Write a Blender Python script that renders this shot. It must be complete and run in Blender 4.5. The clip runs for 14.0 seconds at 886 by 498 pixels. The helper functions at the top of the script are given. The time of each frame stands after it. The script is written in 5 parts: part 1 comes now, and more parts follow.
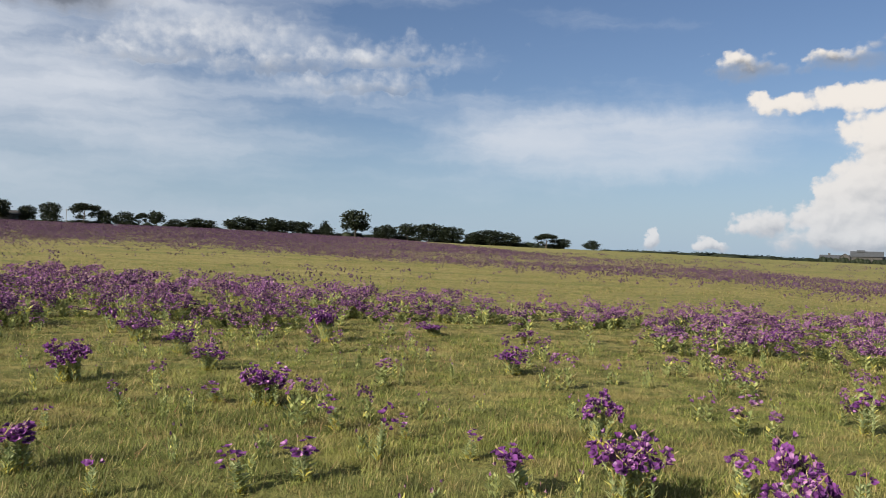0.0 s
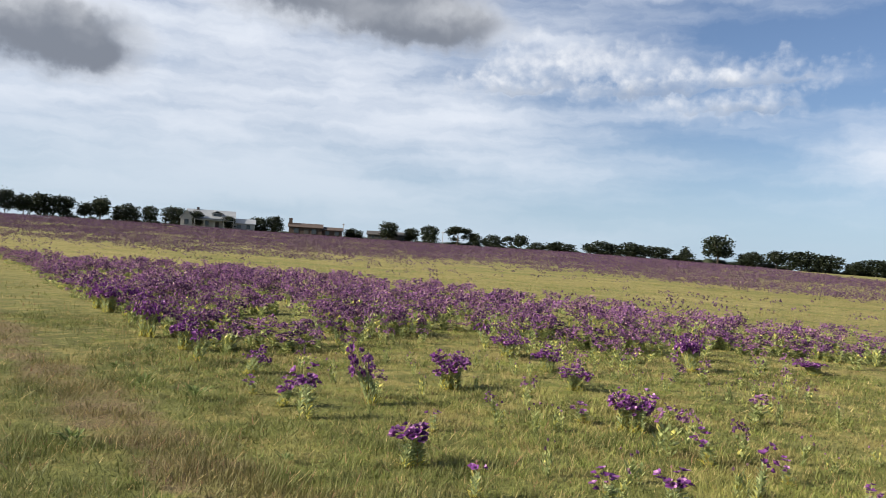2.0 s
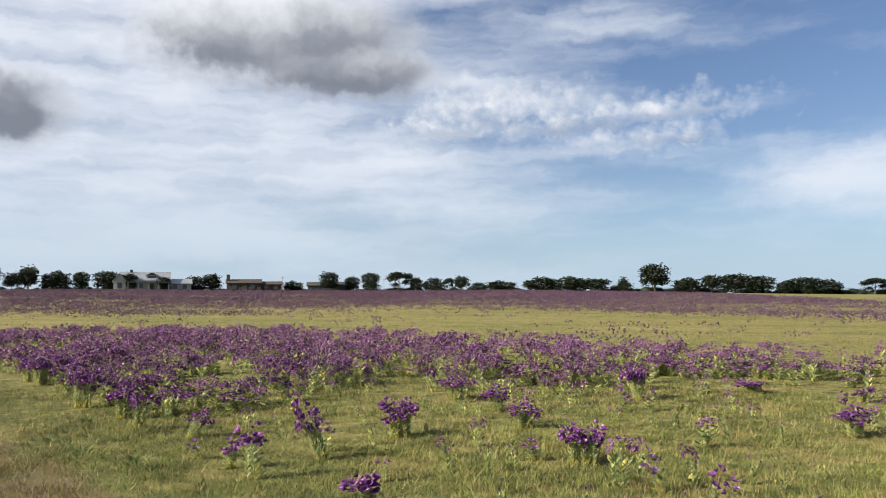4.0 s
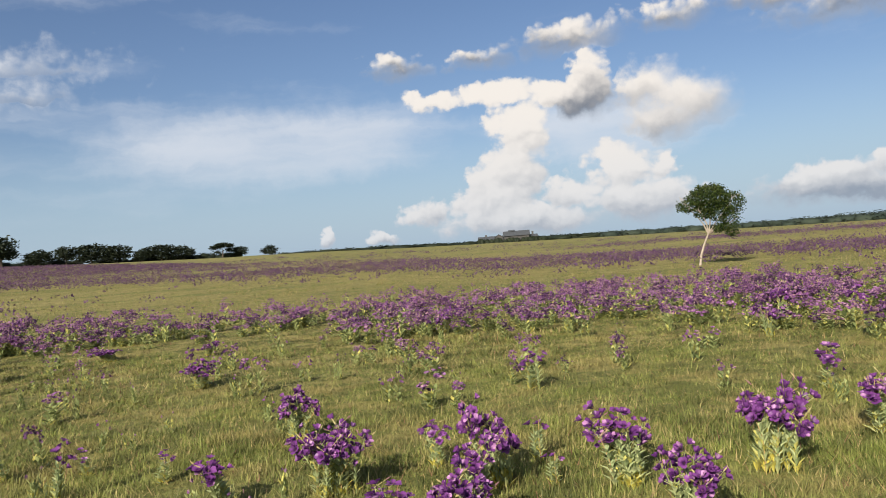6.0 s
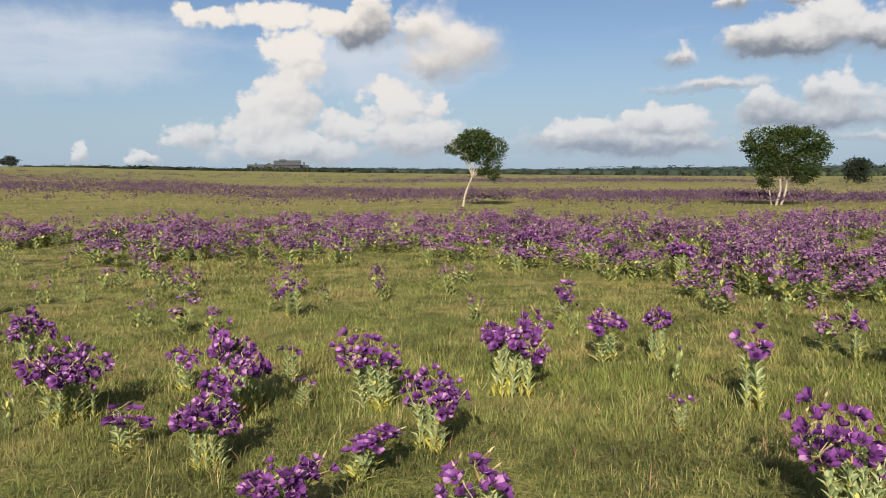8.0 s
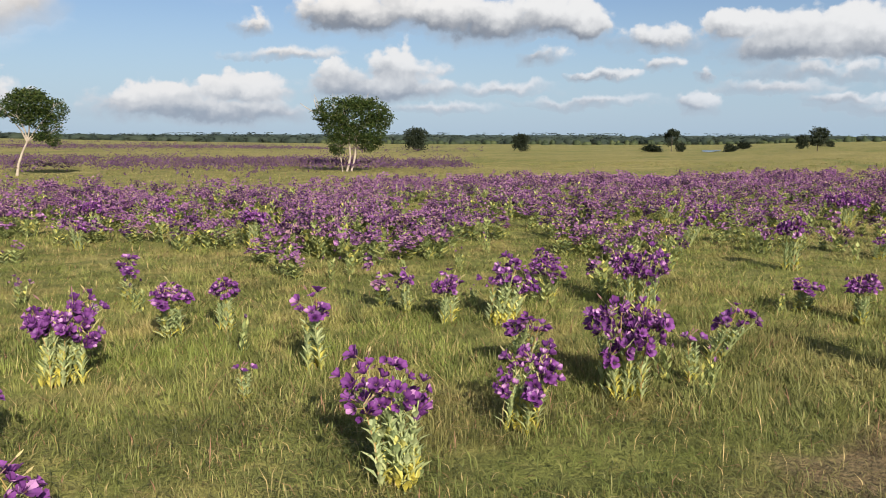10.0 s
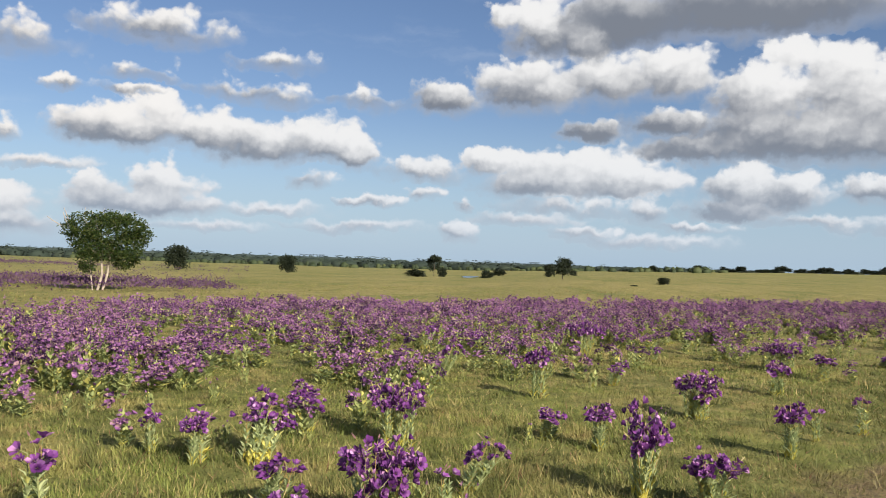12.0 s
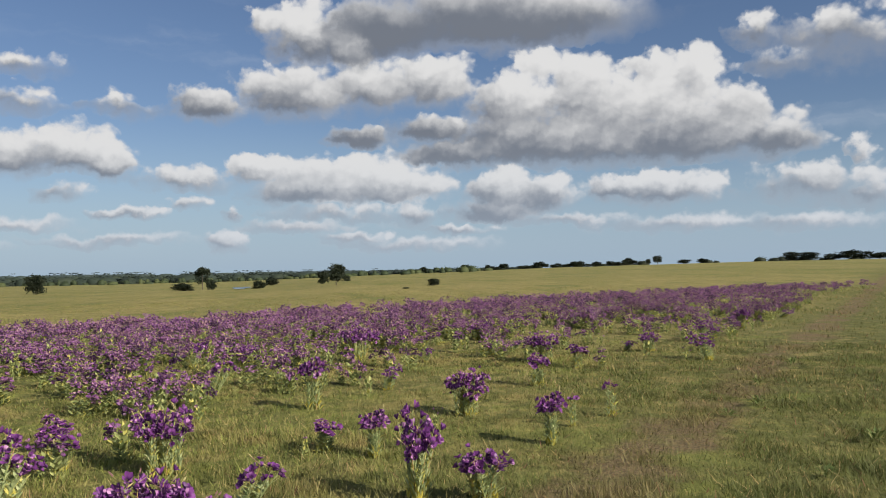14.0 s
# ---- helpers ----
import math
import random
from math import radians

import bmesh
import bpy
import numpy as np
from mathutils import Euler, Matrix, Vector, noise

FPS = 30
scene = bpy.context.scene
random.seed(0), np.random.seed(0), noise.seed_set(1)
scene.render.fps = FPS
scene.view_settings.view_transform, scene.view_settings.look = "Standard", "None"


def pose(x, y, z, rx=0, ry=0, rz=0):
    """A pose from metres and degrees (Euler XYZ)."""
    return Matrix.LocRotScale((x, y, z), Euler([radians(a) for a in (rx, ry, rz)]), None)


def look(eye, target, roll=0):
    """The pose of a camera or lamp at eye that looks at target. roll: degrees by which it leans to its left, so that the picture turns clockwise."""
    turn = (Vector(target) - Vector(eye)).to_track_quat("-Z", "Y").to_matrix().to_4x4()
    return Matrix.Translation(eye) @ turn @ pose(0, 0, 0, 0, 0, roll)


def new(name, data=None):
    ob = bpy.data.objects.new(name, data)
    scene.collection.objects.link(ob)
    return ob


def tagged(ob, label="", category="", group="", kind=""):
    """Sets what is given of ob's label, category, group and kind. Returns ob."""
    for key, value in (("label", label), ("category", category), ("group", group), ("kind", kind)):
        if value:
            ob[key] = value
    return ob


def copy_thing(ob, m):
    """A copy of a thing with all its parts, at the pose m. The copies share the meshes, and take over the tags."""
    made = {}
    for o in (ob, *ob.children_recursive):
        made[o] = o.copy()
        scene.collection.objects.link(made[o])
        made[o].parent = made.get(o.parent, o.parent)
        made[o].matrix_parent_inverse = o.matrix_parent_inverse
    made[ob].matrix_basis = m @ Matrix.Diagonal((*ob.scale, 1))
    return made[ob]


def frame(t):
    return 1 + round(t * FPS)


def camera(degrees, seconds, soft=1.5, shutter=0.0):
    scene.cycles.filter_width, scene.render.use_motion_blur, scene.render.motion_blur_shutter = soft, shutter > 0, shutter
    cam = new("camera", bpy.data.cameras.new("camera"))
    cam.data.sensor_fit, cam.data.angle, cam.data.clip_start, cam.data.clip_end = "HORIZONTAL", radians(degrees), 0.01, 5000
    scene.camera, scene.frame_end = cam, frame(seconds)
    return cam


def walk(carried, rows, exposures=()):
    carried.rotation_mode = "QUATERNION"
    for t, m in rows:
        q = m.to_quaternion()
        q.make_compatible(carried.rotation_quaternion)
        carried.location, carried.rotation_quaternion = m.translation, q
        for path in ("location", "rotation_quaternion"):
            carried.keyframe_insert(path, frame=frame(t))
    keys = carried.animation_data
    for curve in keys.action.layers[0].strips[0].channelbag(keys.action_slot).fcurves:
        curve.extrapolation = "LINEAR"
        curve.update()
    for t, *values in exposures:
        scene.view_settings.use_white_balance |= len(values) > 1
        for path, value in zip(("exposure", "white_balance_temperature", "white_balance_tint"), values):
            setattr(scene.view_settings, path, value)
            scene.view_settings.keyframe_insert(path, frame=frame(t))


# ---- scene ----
cam = camera(56.48, 14.0, soft=0.95)
PATH = [
    (0.0, 0.0, 0.0, 1.398, 90.39, -1.51, -0.01),
    (0.5, -0.025, -0.003, 1.401, 90.52, -2.28, 6.46),
    (1.0, -0.052, -0.03, 1.4, 90.67, -2.41, 13.18),
    (1.5, -0.075, -0.03, 1.39, 90.98, -2.27, 19.21),
    (2.0, -0.114, -0.036, 1.391, 91.07, -3.27, 24.45),
    (2.2, -0.124, -0.036, 1.389, 91.36, -3.16, 26.63),
    (3.25, -0.125, -0.03, 1.39, 93.4, -1.4, 28.7),
    (4.3, -0.099, -0.015, 1.391, 94.25, 2.22, 14.63),
    (4.5, -0.102, -0.004, 1.39, 94.04, 3.07, 10.69),
    (5.0, -0.084, 0.0, 1.391, 92.75, 3.27, 1.87),
    (5.5, -0.051, 0.027, 1.373, 91.07, 2.93, -9.02),
    (6.0, -0.001, 0.039, 1.349, 90.03, 4.58, -22.05),
    (6.5, 0.036, 0.037, 1.34, 89.11, 4.55, -32.44),
    (7.0, 0.043, 0.043, 1.324, 87.86, 2.14, -35.71),
    (7.5, 0.037, 0.039, 1.312, 86.14, 0.54, -36.51),
    (8.0, 0.041, 0.032, 1.312, 84.69, 0.5, -37.82),
    (8.5, 0.068, 0.015, 1.322, 83.59, 0.8, -42.69),
    (9.0, 0.107, -0.005, 1.326, 82.3, 1.4, -52.36),
    (9.2, 0.121, -0.013, 1.324, 82.0, 0.94, -56.06),
    (10.25, 0.19, -0.04, 1.32, 82.8, -0.3, -68.5),
    (11.3, 0.225, -0.058, 1.33, 86.12, -1.54, -76.37),
    (11.5, 0.222, -0.065, 1.345, 87.15, -1.83, -78.05),
    (12.0, 0.21, -0.081, 1.402, 91.0, -1.87, -82.17),
    (12.5, 0.225, -0.098, 1.428, 91.48, 0.15, -87.64),
    (13.0, 0.254, -0.126, 1.436, 90.39, 1.52, -95.9),
    (13.5, 0.262, -0.131, 1.436, 90.77, 1.32, -99.69),
    (14.0, 0.235, -0.121, 1.435, 91.54, 1.04, -97.8),
]
walk(cam, [(t, pose(x, y, z, rx, ry, rz)) for t, x, y, z, rx, ry, rz in PATH], exposures=[(0.0, 0.93, 6360.0, 10.0), (1.0, 1.13, 6360.0, 10.0), (2.0, 1.25, 6360.0, 10.0), (4.5, 1.25, 6360.0, 10.0), (5.0, 1.19, 6360.0, 10.0), (5.5, 1.02, 6360.0, 10.0), (6.0, 0.99, 6360.0, 10.0), (7.5, 0.93, 6360.0, 10.0), (9.0, 0.97, 6360.0, 10.0), (11.4, 1.19, 6360.0, 10.0), (12.0, 1.11, 6360.0, 10.0), (12.6, 0.91, 6360.0, 10.0), (14.0, 0.85, 6360.0, 10.0)])

# ---- light: late sun from behind, sky with clouds ----
SUN_FROM, SUN_UP = -134.0, 29.0  # compass bearing from +y and height, degrees
sun = new("sun", bpy.data.lights.new("sun", "SUN"))
sun.data.energy, sun.data.angle, sun.data.color = 5.0, radians(0.6), (1.0, 0.89, 0.73)
sun.matrix_world = look((60 * math.sin(radians(SUN_FROM)), 60 * math.cos(radians(SUN_FROM)), 60 * math.tan(radians(SUN_UP))), (0, 0, 0))

# clouds: bearing, height, half width, half height in degrees
CLOUDS = [
    ("tower", [(22.1, 10.1, 2.3, 0.9), (26.9, 10.4, 3.2, 1.0), (28.0, 7.8, 2.4, 2.3), (27.3, 5.0, 2.6, 2.2), (26.0, 3.1, 2.9, 1.8), (21.3, 2.6, 2.1, 1.1), (27.8, 1.6, 6.4, 1.2), (24.9, 4.2, 1.5, 1.1), (30.2, 10.0, 2.0, 1.1)]),
    ("tower", [(30.9, 3.2, 2.0, 1.3), (34.8, 4.6, 2.7, 2.0), (35.6, 2.4, 4.5, 1.4), (37.2, 4.6, 1.2, 1.0)]),
    ("grey", [(33.1, 10.6, 1.7, 2.2), (32.0, 9.8, 2.0, 1.5)]),
    ("anvil", [(36.6, 9.9, 2.6, 1.6), (39.0, 8.6, 3.2, 1.8), (37.5, 7.4, 2.6, 1.3)]),
    ("tower", [(14.1, 1.6, 0.7, 0.9), (17.9, 1.1, 1.3, 0.5)]),
    ("white", [(47.2, 2.7, 3.6, 1.2), (53.1, 3.3, 3.6, 1.1), (50.5, 1.8, 6.8, 0.8)]),
    ("white", [(59.3, 4.2, 2.2, 1.0), (63.4, 4.5, 2.4, 1.6), (61.9, 3.4, 5.3, 0.9)]),
    ("white", [(60.8, 8.3, 4.2, 1.3), (63.0, 9.4, 2.1, 1.1), (59.9, 7.9, 3.4, 0.8), (66.5, 8.3, 4.0, 1.2)]),
    ("row", [(53.6, 7.4, 1.6, 0.6), (61.6, 10.6, 2.1, 0.5), (56.8, 10.7, 1.5, 0.5)]),
    ("greyrow", [(20.0, 12.7, 2.0, 0.8), (25.5, 12.8, 1.8, 0.7), (31.8, 13.8, 3.2, 1.3), (38.5, 14.3, 2.3, 0.9), (45.0, 14.4, 3.2, 0.8), (51.5, 13.3, 5.2, 1.0)]),
    ("soft", [(-50.9, 13.1, 5.4, 2.6), (-48.5, 12.2, 3.2, 1.7), (-32.0, 18.6, 10.0, 3.3), (-26.9, 16.3, 6.5, 1.8)]),
    ("white", [(69.3, 7.9, 3.9, 1.4), (73.8, 8.2, 3.5, 1.4), (76.0, 7.4, 1.6, 0.9)]),
    ("greyrow", [(62.1, 11.8, 2.2, 0.5), (62.4, 14.8, 4.5, 1.0), (70.3, 13.3, 2.3, 0.6), (69.2, 11.1, 3.9, 0.7), (76.6, 11.1, 2.2, 0.5)]),
    ("row", [(72.9, 5.7, 1.6, 0.8), (80.5, 6.5, 2.9, 0.9), (80.5, 4.9, 1.4, 0.6), (83.6, 4.3, 0.6, 0.5), (83.2, 2.5, 1.1, 0.8)]),
    ("white", [(85.4, 7.1, 2.5, 0.9), (91.5, 6.7, 6.3, 1.4), (94.6, 5.9, 4.3, 1.1), (89.2, 5.6, 4.3, 1.0)]),
    ("greyrow", [(96.1, 4.3, 1.3, 0.9), (91.5, 4.2, 5.1, 0.6)]),
    ("dull", [(102.1, 5.6, 2.9, 1.3), (104.8, 5.3, 2.7, 1.2), (101.6, 4.1, 3.1, 0.8)]),
    ("white", [(110.1, 5.5, 2.1, 1.0), (113.1, 5.5, 4.2, 1.1)]),
    ("heap", [(104.6, 13.8, 2.0, 1.5), (107.7, 13.2, 2.4, 1.8), (112.2, 13.4, 1.8, 1.6), (115.2, 12.8, 2.0, 1.9), (117.9, 10.6, 2.1, 1.6), (110.3, 11.0, 7.0, 2.8), (102.8, 11.5, 3.3, 2.4), (120.2, 8.1, 2.9, 1.2), (114.7, 9.0, 7.4, 2.2), (105.6, 8.8, 9.0, 2.0), (98.6, 8.1, 4.3, 1.0)]),
    ("white", [(88.6, 16.2, 2.6, 2.0), (91.6, 15.3, 2.6, 1.4), (85.9, 16.9, 1.6, 0.9)]),
    ("dull", [(92.8, 12.9, 3.7, 1.6), (87.7, 12.4, 4.1, 1.6), (81.9, 11.5, 2.4, 1.2), (97.5, 13.2, 3.8, 1.5), (92.3, 9.2, 2.2, 0.7), (97.4, 9.8, 2.8, 0.9)]),
    ("dark", [(93.6, 16.4, 5.2, 1.9), (102.7, 17.2, 9.4, 2.3)]),
    ("greyrow", [(119.1, 15.2, 1.4, 1.0), (124.2, 14.6, 3.4, 1.7), (120.5, 13.2, 1.9, 0.6), (124.9, 7.1, 0.7, 0.9), (122.8, 5.4, 4.3, 1.2), (125.3, 4.4, 2.1, 0.9)]),
    ("row", [(92.2, 2.5, 2.7, 0.5), (99.3, 3.0, 2.4, 0.4), (77.1, 4.2, 2.2, 0.4), (63.2, 4.9, 3.4, 0.9)]),
]


def calc(tree, operation, *values):
    node = tree.nodes.new("ShaderNodeMath")
    node.operation = operation
    for n, value in enumerate(values):
        if isinstance(value, bpy.types.NodeSocket):
            tree.links.new(value, node.inputs[n])
        else:
            node.inputs[n].default_value = value
    return node.outputs[0]


def vcalc(tree, operation, *values):
    node = tree.nodes.new("ShaderNodeVectorMath")
    node.operation = operation
    for n, value in enumerate(values):
        if isinstance(value, bpy.types.NodeSocket):
            tree.links.new(value, node.inputs[n])
        else:
            node.inputs[n].default_value = value
    return node.outputs["Value"] if operation in ("LENGTH", "DOT_PRODUCT") else node.outputs[0]


def blend(tree, factor, a, b, kind="MIX"):
    node = tree.nodes.new("ShaderNodeMix")
    node.data_type, node.blend_type = "RGBA", kind
    for slot, value in ((node.inputs[0], factor), (node.inputs[6], a), (node.inputs[7], b)):
        if isinstance(value, bpy.types.NodeSocket):
            tree.links.new(value, slot)
        else:
            slot.default_value = value if isinstance(value, float) else (*value, 1.0)
    return node.outputs[2]


def smooth(tree, value, low, high, out_low=0.0, out_high=1.0):
    node = tree.nodes.new("ShaderNodeMapRange")
    node.interpolation_type = "SMOOTHSTEP"
    tree.links.new(value, node.inputs[0])
    for n, v in enumerate((low, high, out_low, out_high)):
        node.inputs[n + 1].default_value = v
    return node.outputs[0]


def noisy(tree, vector, scale, detail=4.0, rough=0.55, color=False):
    node = tree.nodes.new("ShaderNodeTexNoise")
    node.inputs["Scale"].default_value, node.inputs["Detail"].default_value, node.inputs["Roughness"].default_value = scale, detail, rough
    tree.links.new(vector, node.inputs["Vector"])
    return node.outputs["Color" if color else "Fac"]


CLOUDS.append(("mist", [(70.0, 3.4, 3.5, 0.45), (76.0, 2.4, 4.5, 0.4), (88.0, 3.3, 4.5, 0.5), (96.0, 2.0, 5.5, 0.45), (107.0, 3.4, 4.5, 0.4), (115.0, 3.0, 5.5, 0.5), (66.0, 2.0, 4.0, 0.4), (56.0, 5.6, 4.0, 0.4), (122.0, 2.8, 4.0, 0.5)]))
CLOUDS.append(("wisp", [(-16.5, 14.0, 4.5, 1.3), (-12.0, 12.9, 4.0, 0.9), (-6.5, 13.4, 5.5, 0.8), (-6.0, 11.5, 3.5, 0.6), (-20.5, 12.6, 3.0, 0.7)]))
LIGHTNESS = {"white": (0.08, 0.95), "heap": (-0.02, 0.92), "row": (0.1, 0.85), "greyrow": (0.0, 0.7), "tower": (0.5, 0.98), "grey": (0.1, 0.8), "anvil": (0.35, 0.8), "dull": (-0.12, 0.68), "dark": (-0.5, 0.3), "soft": (-0.3, 0.3), "wisp": (0.62, 0.95), "mist": (0.3, 0.6)}


def cloud_group():
    """For a direction (bearing, height): how deep it lies inside the clouds, and how sunlit that part is, base to crown."""
    group = bpy.data.node_groups.new("clouds", "ShaderNodeTree")
    group.interface.new_socket("at", in_out="INPUT", socket_type="NodeSocketVector")
    group.interface.new_socket("depth", in_out="OUTPUT", socket_type="NodeSocketFloat")
    group.interface.new_socket("tone", in_out="OUTPUT", socket_type="NodeSocketFloat")
    group.interface.new_socket("smoothness", in_out="OUTPUT", socket_type="NodeSocketFloat")
    start, end = group.nodes.new("NodeGroupInput"), group.nodes.new("NodeGroupOutput")
    parts = group.nodes.new("ShaderNodeSeparateXYZ")
    group.links.new(start.outputs[0], parts.inputs[0])
    total, weight, light, even, side, crest = None, None, None, None, None, None
    apart = ("row", "greyrow", "mist", "wisp")
    singly = [(kind, [puff]) for kind, puffs in CLOUDS if kind in apart for puff in puffs]
    for kind, puffs in [c for c in CLOUDS if c[0] not in apart] + singly:
        mine = None
        for bearing, height, wide, tall in puffs:
            if bearing > 45 and kind in ("white", "dull", "greyrow"):
                wide, tall = wide * 1.06, tall * 1.16
            off = vcalc(group, "MULTIPLY", vcalc(group, "SUBTRACT", start.outputs[0], (bearing, height, 0.0)), (1 / wide, 1 / tall, 0.0))
            depth = calc(group, "SUBTRACT", 1.0, vcalc(group, "LENGTH", off))
            near = calc(group, "POWER", calc(group, "MAXIMUM", calc(group, "ADD", depth, 0.5), 0.001), 4.0)
            sunward = min(max((bearing - 40) / 75, -0.5), 0.8)
            upper = calc(group, "MULTIPLY", near, vcalc(group, "DOT_PRODUCT", off, (sunward, 1.0, 0.0)))
            side = near if side is None else calc(group, "ADD", side, near)
            crest = upper if crest is None else calc(group, "ADD", crest, upper)
            mine = depth if mine is None else calc(group, "SMOOTH_MAX", mine, depth, 0.3)
        if kind in ("soft", "mist", "wisp"):
            mine = calc(group, "MULTIPLY", mine, 1.0 if kind == "soft" else 0.32 if kind == "mist" else 0.1)
        if kind == "anvil":
            mine = calc(group, "MULTIPLY", mine, 0.45)
        if kind in ("row", "greyrow"):
            mine = calc(group, "MULTIPLY", mine, 0.5 if kind == "row" else 0.26 if puffs[0][3] < 0.7 else 0.42)
        low, high = min(h - 0.9 * t for _, h, _, t in puffs), max(h + 0.8 * t for _, h, _, t in puffs)
        rise = group.nodes.new("ShaderNodeMapRange")
        group.links.new(parts.outputs[1], rise.inputs[0])
        for n, v in enumerate((low, high, *LIGHTNESS[kind])):
            rise.inputs[n + 1].default_value = v
        share = calc(group, "POWER", calc(group, "MAXIMUM", calc(group, "ADD", mine, 0.6), 0.001), 3.0)
        lit = calc(group, "MULTIPLY", share, rise.outputs[0])
        total = mine if total is None else calc(group, "MAXIMUM", total, mine)
        weight = share if weight is None else calc(group, "ADD", weight, share)
        light = lit if light is None else calc(group, "ADD", light, lit)
        if kind in ("soft", "mist", "dark", "anvil", "wisp"):
            even = share if even is None else calc(group, "ADD", even, share)
    group.links.new(total, end.inputs[0])
    # each head is lit on its crest and dull at its foot
    heads = calc(group, "MULTIPLY", calc(group, "DIVIDE", crest, calc(group, "MAXIMUM", side, 0.01)), 0.46)
    group.links.new(calc(group, "ADD", calc(group, "DIVIDE", light, weight), heads), end.inputs[1])
    group.links.new(calc(group, "DIVIDE", even, weight), end.inputs[2])
    return group


world = bpy.data.worlds.new("sky")
scene.world = world
world.use_nodes = True
wt = world.node_tree
wt.nodes.clear()
sky = wt.nodes.new("ShaderNodeTexSky")
sky.sky_type, sky.sun_disc = "NISHITA", False
sky.sun_elevation, sky.sun_rotation = radians(SUN_UP), radians(SUN_FROM)
sky.air_density, sky.dust_density, sky.ozone_density = 1.0, 0.6, 1.6
way = wt.nodes.new("ShaderNodeTexCoord").outputs["Generated"]
split = wt.nodes.new("ShaderNodeSeparateXYZ")
wt.links.new(vcalc(wt, "NORMALIZE", way), split.inputs[0])
bearing = calc(wt, "MULTIPLY", calc(wt, "ARCTAN2", split.outputs[0], split.outputs[1]), 57.29578)
height = calc(wt, "MULTIPLY", calc(wt, "ARCSINE", split.outputs[2]), 57.29578)
flat = wt.nodes.new("ShaderNodeCombineXYZ")
wt.links.new(bearing, flat.inputs[0])
wt.links.new(height, flat.inputs[1])
flat = flat.outputs[0]
half = vcalc(wt, "SUBTRACT", noisy(wt, flat, 0.55, 5.0, 0.55, True), (0.5, 0.5, 0.5))
fine = vcalc(wt, "SUBTRACT", noisy(wt, flat, 1.9, 4.0, 0.5, True), (0.5, 0.5, 0.5))
warped = vcalc(wt, "ADD", vcalc(wt, "ADD", flat, vcalc(wt, "MULTIPLY", half, (3.2, 1.8, 0.0))), vcalc(wt, "MULTIPLY", fine, (0.35, 0.3, 0.0)))


clouds = wt.nodes.new("ShaderNodeGroup")
clouds.node_tree = cloud_group()
wt.links.new(warped, clouds.inputs[0])
lump_at = vcalc(wt, "ADD", vcalc(wt, "MULTIPLY", flat, (1.0, 1.25, 1.0)), vcalc(wt, "MULTIPLY", half, (1.2, 1.2, 0.0)))


def puffs_at(at, scale):
    node = wt.nodes.new("ShaderNodeTexVoronoi")
    node.feature, node.voronoi_dimensions = "SMOOTH_F1", "2D"
    node.inputs["Scale"].default_value, node.inputs["Smoothness"].default_value = scale, 0.35
    wt.links.new(at, node.inputs["Vector"])
    return calc(wt, "SUBTRACT", 1.0, node.outputs["Distance"])


def heaped(at):
    """Rounded heads, large and small, as on a heap cloud."""
    return calc(wt, "ADD", calc(wt, "ADD", calc(wt, "MULTIPLY", puffs_at(at, 0.42), 0.55), calc(wt, "MULTIPLY", puffs_at(at, 1.15), 0.26)), calc(wt, "ADD", calc(wt, "MULTIPLY", puffs_at(at, 2.5), 0.09), calc(wt, "MULTIPLY", noisy(wt, at, 2.6, 3.0, 0.5), 0.12)))


lump = calc(wt, "SUBTRACT", heaped(lump_at), 0.17)
lump_up = calc(wt, "SUBTRACT", heaped(vcalc(wt, "ADD", lump_at, (-0.2, 0.38, 0.0))), 0.17)
# veil: thin streaks, thick towards the sun's side, and an anvil beside the towers
stretch = vcalc(wt, "MULTIPLY", flat, (0.045, 0.24, 0.0))
veil_noise = noisy(wt, vcalc(wt, "ADD", stretch, vcalc(wt, "MULTIPLY", half, (0.2, 0.3, 0.0))), 1.5, 5.0, 0.52)
side = smooth(wt, bearing, 20.0, -40.0, -0.16, 0.34)
low_bank = calc(wt, "MULTIPLY", smooth(wt, vcalc(wt, "LENGTH", vcalc(wt, "MULTIPLY", vcalc(wt, "SUBTRACT", warped, (11.0, 7.8, 0.0)), (1 / 14.0, 1 / 4.2, 0.0))), 1.2, 0.2), 0.52)
anvil = calc(wt, "MULTIPLY", smooth(wt, vcalc(wt, "LENGTH", vcalc(wt, "MULTIPLY", vcalc(wt, "SUBTRACT", warped, (34.0, 7.4, 0.0)), (1 / 9.5, 1 / 3.2, 0.0))), 1.15, 0.3), 0.6)
veil = smooth(wt, calc(wt, "ADD", calc(wt, "ADD", veil_noise, side), calc(wt, "ADD", low_bank, anvil)), 0.42, 1.0, 0.0, 0.92)
veil = calc(wt, "MULTIPLY", veil, smooth(wt, height, -0.5, 11.0, 0.25, 1.0))
haze = smooth(wt, height, 11.0, -1.0, 0.0, 0.8)
base = blend(wt, 1.0, sky.outputs[0], (0.037, 0.0385, 0.044), "MULTIPLY")
base = blend(wt, haze, base, (0.20, 0.27, 0.345))
base = blend(wt, veil, base, (0.36, 0.375, 0.40))


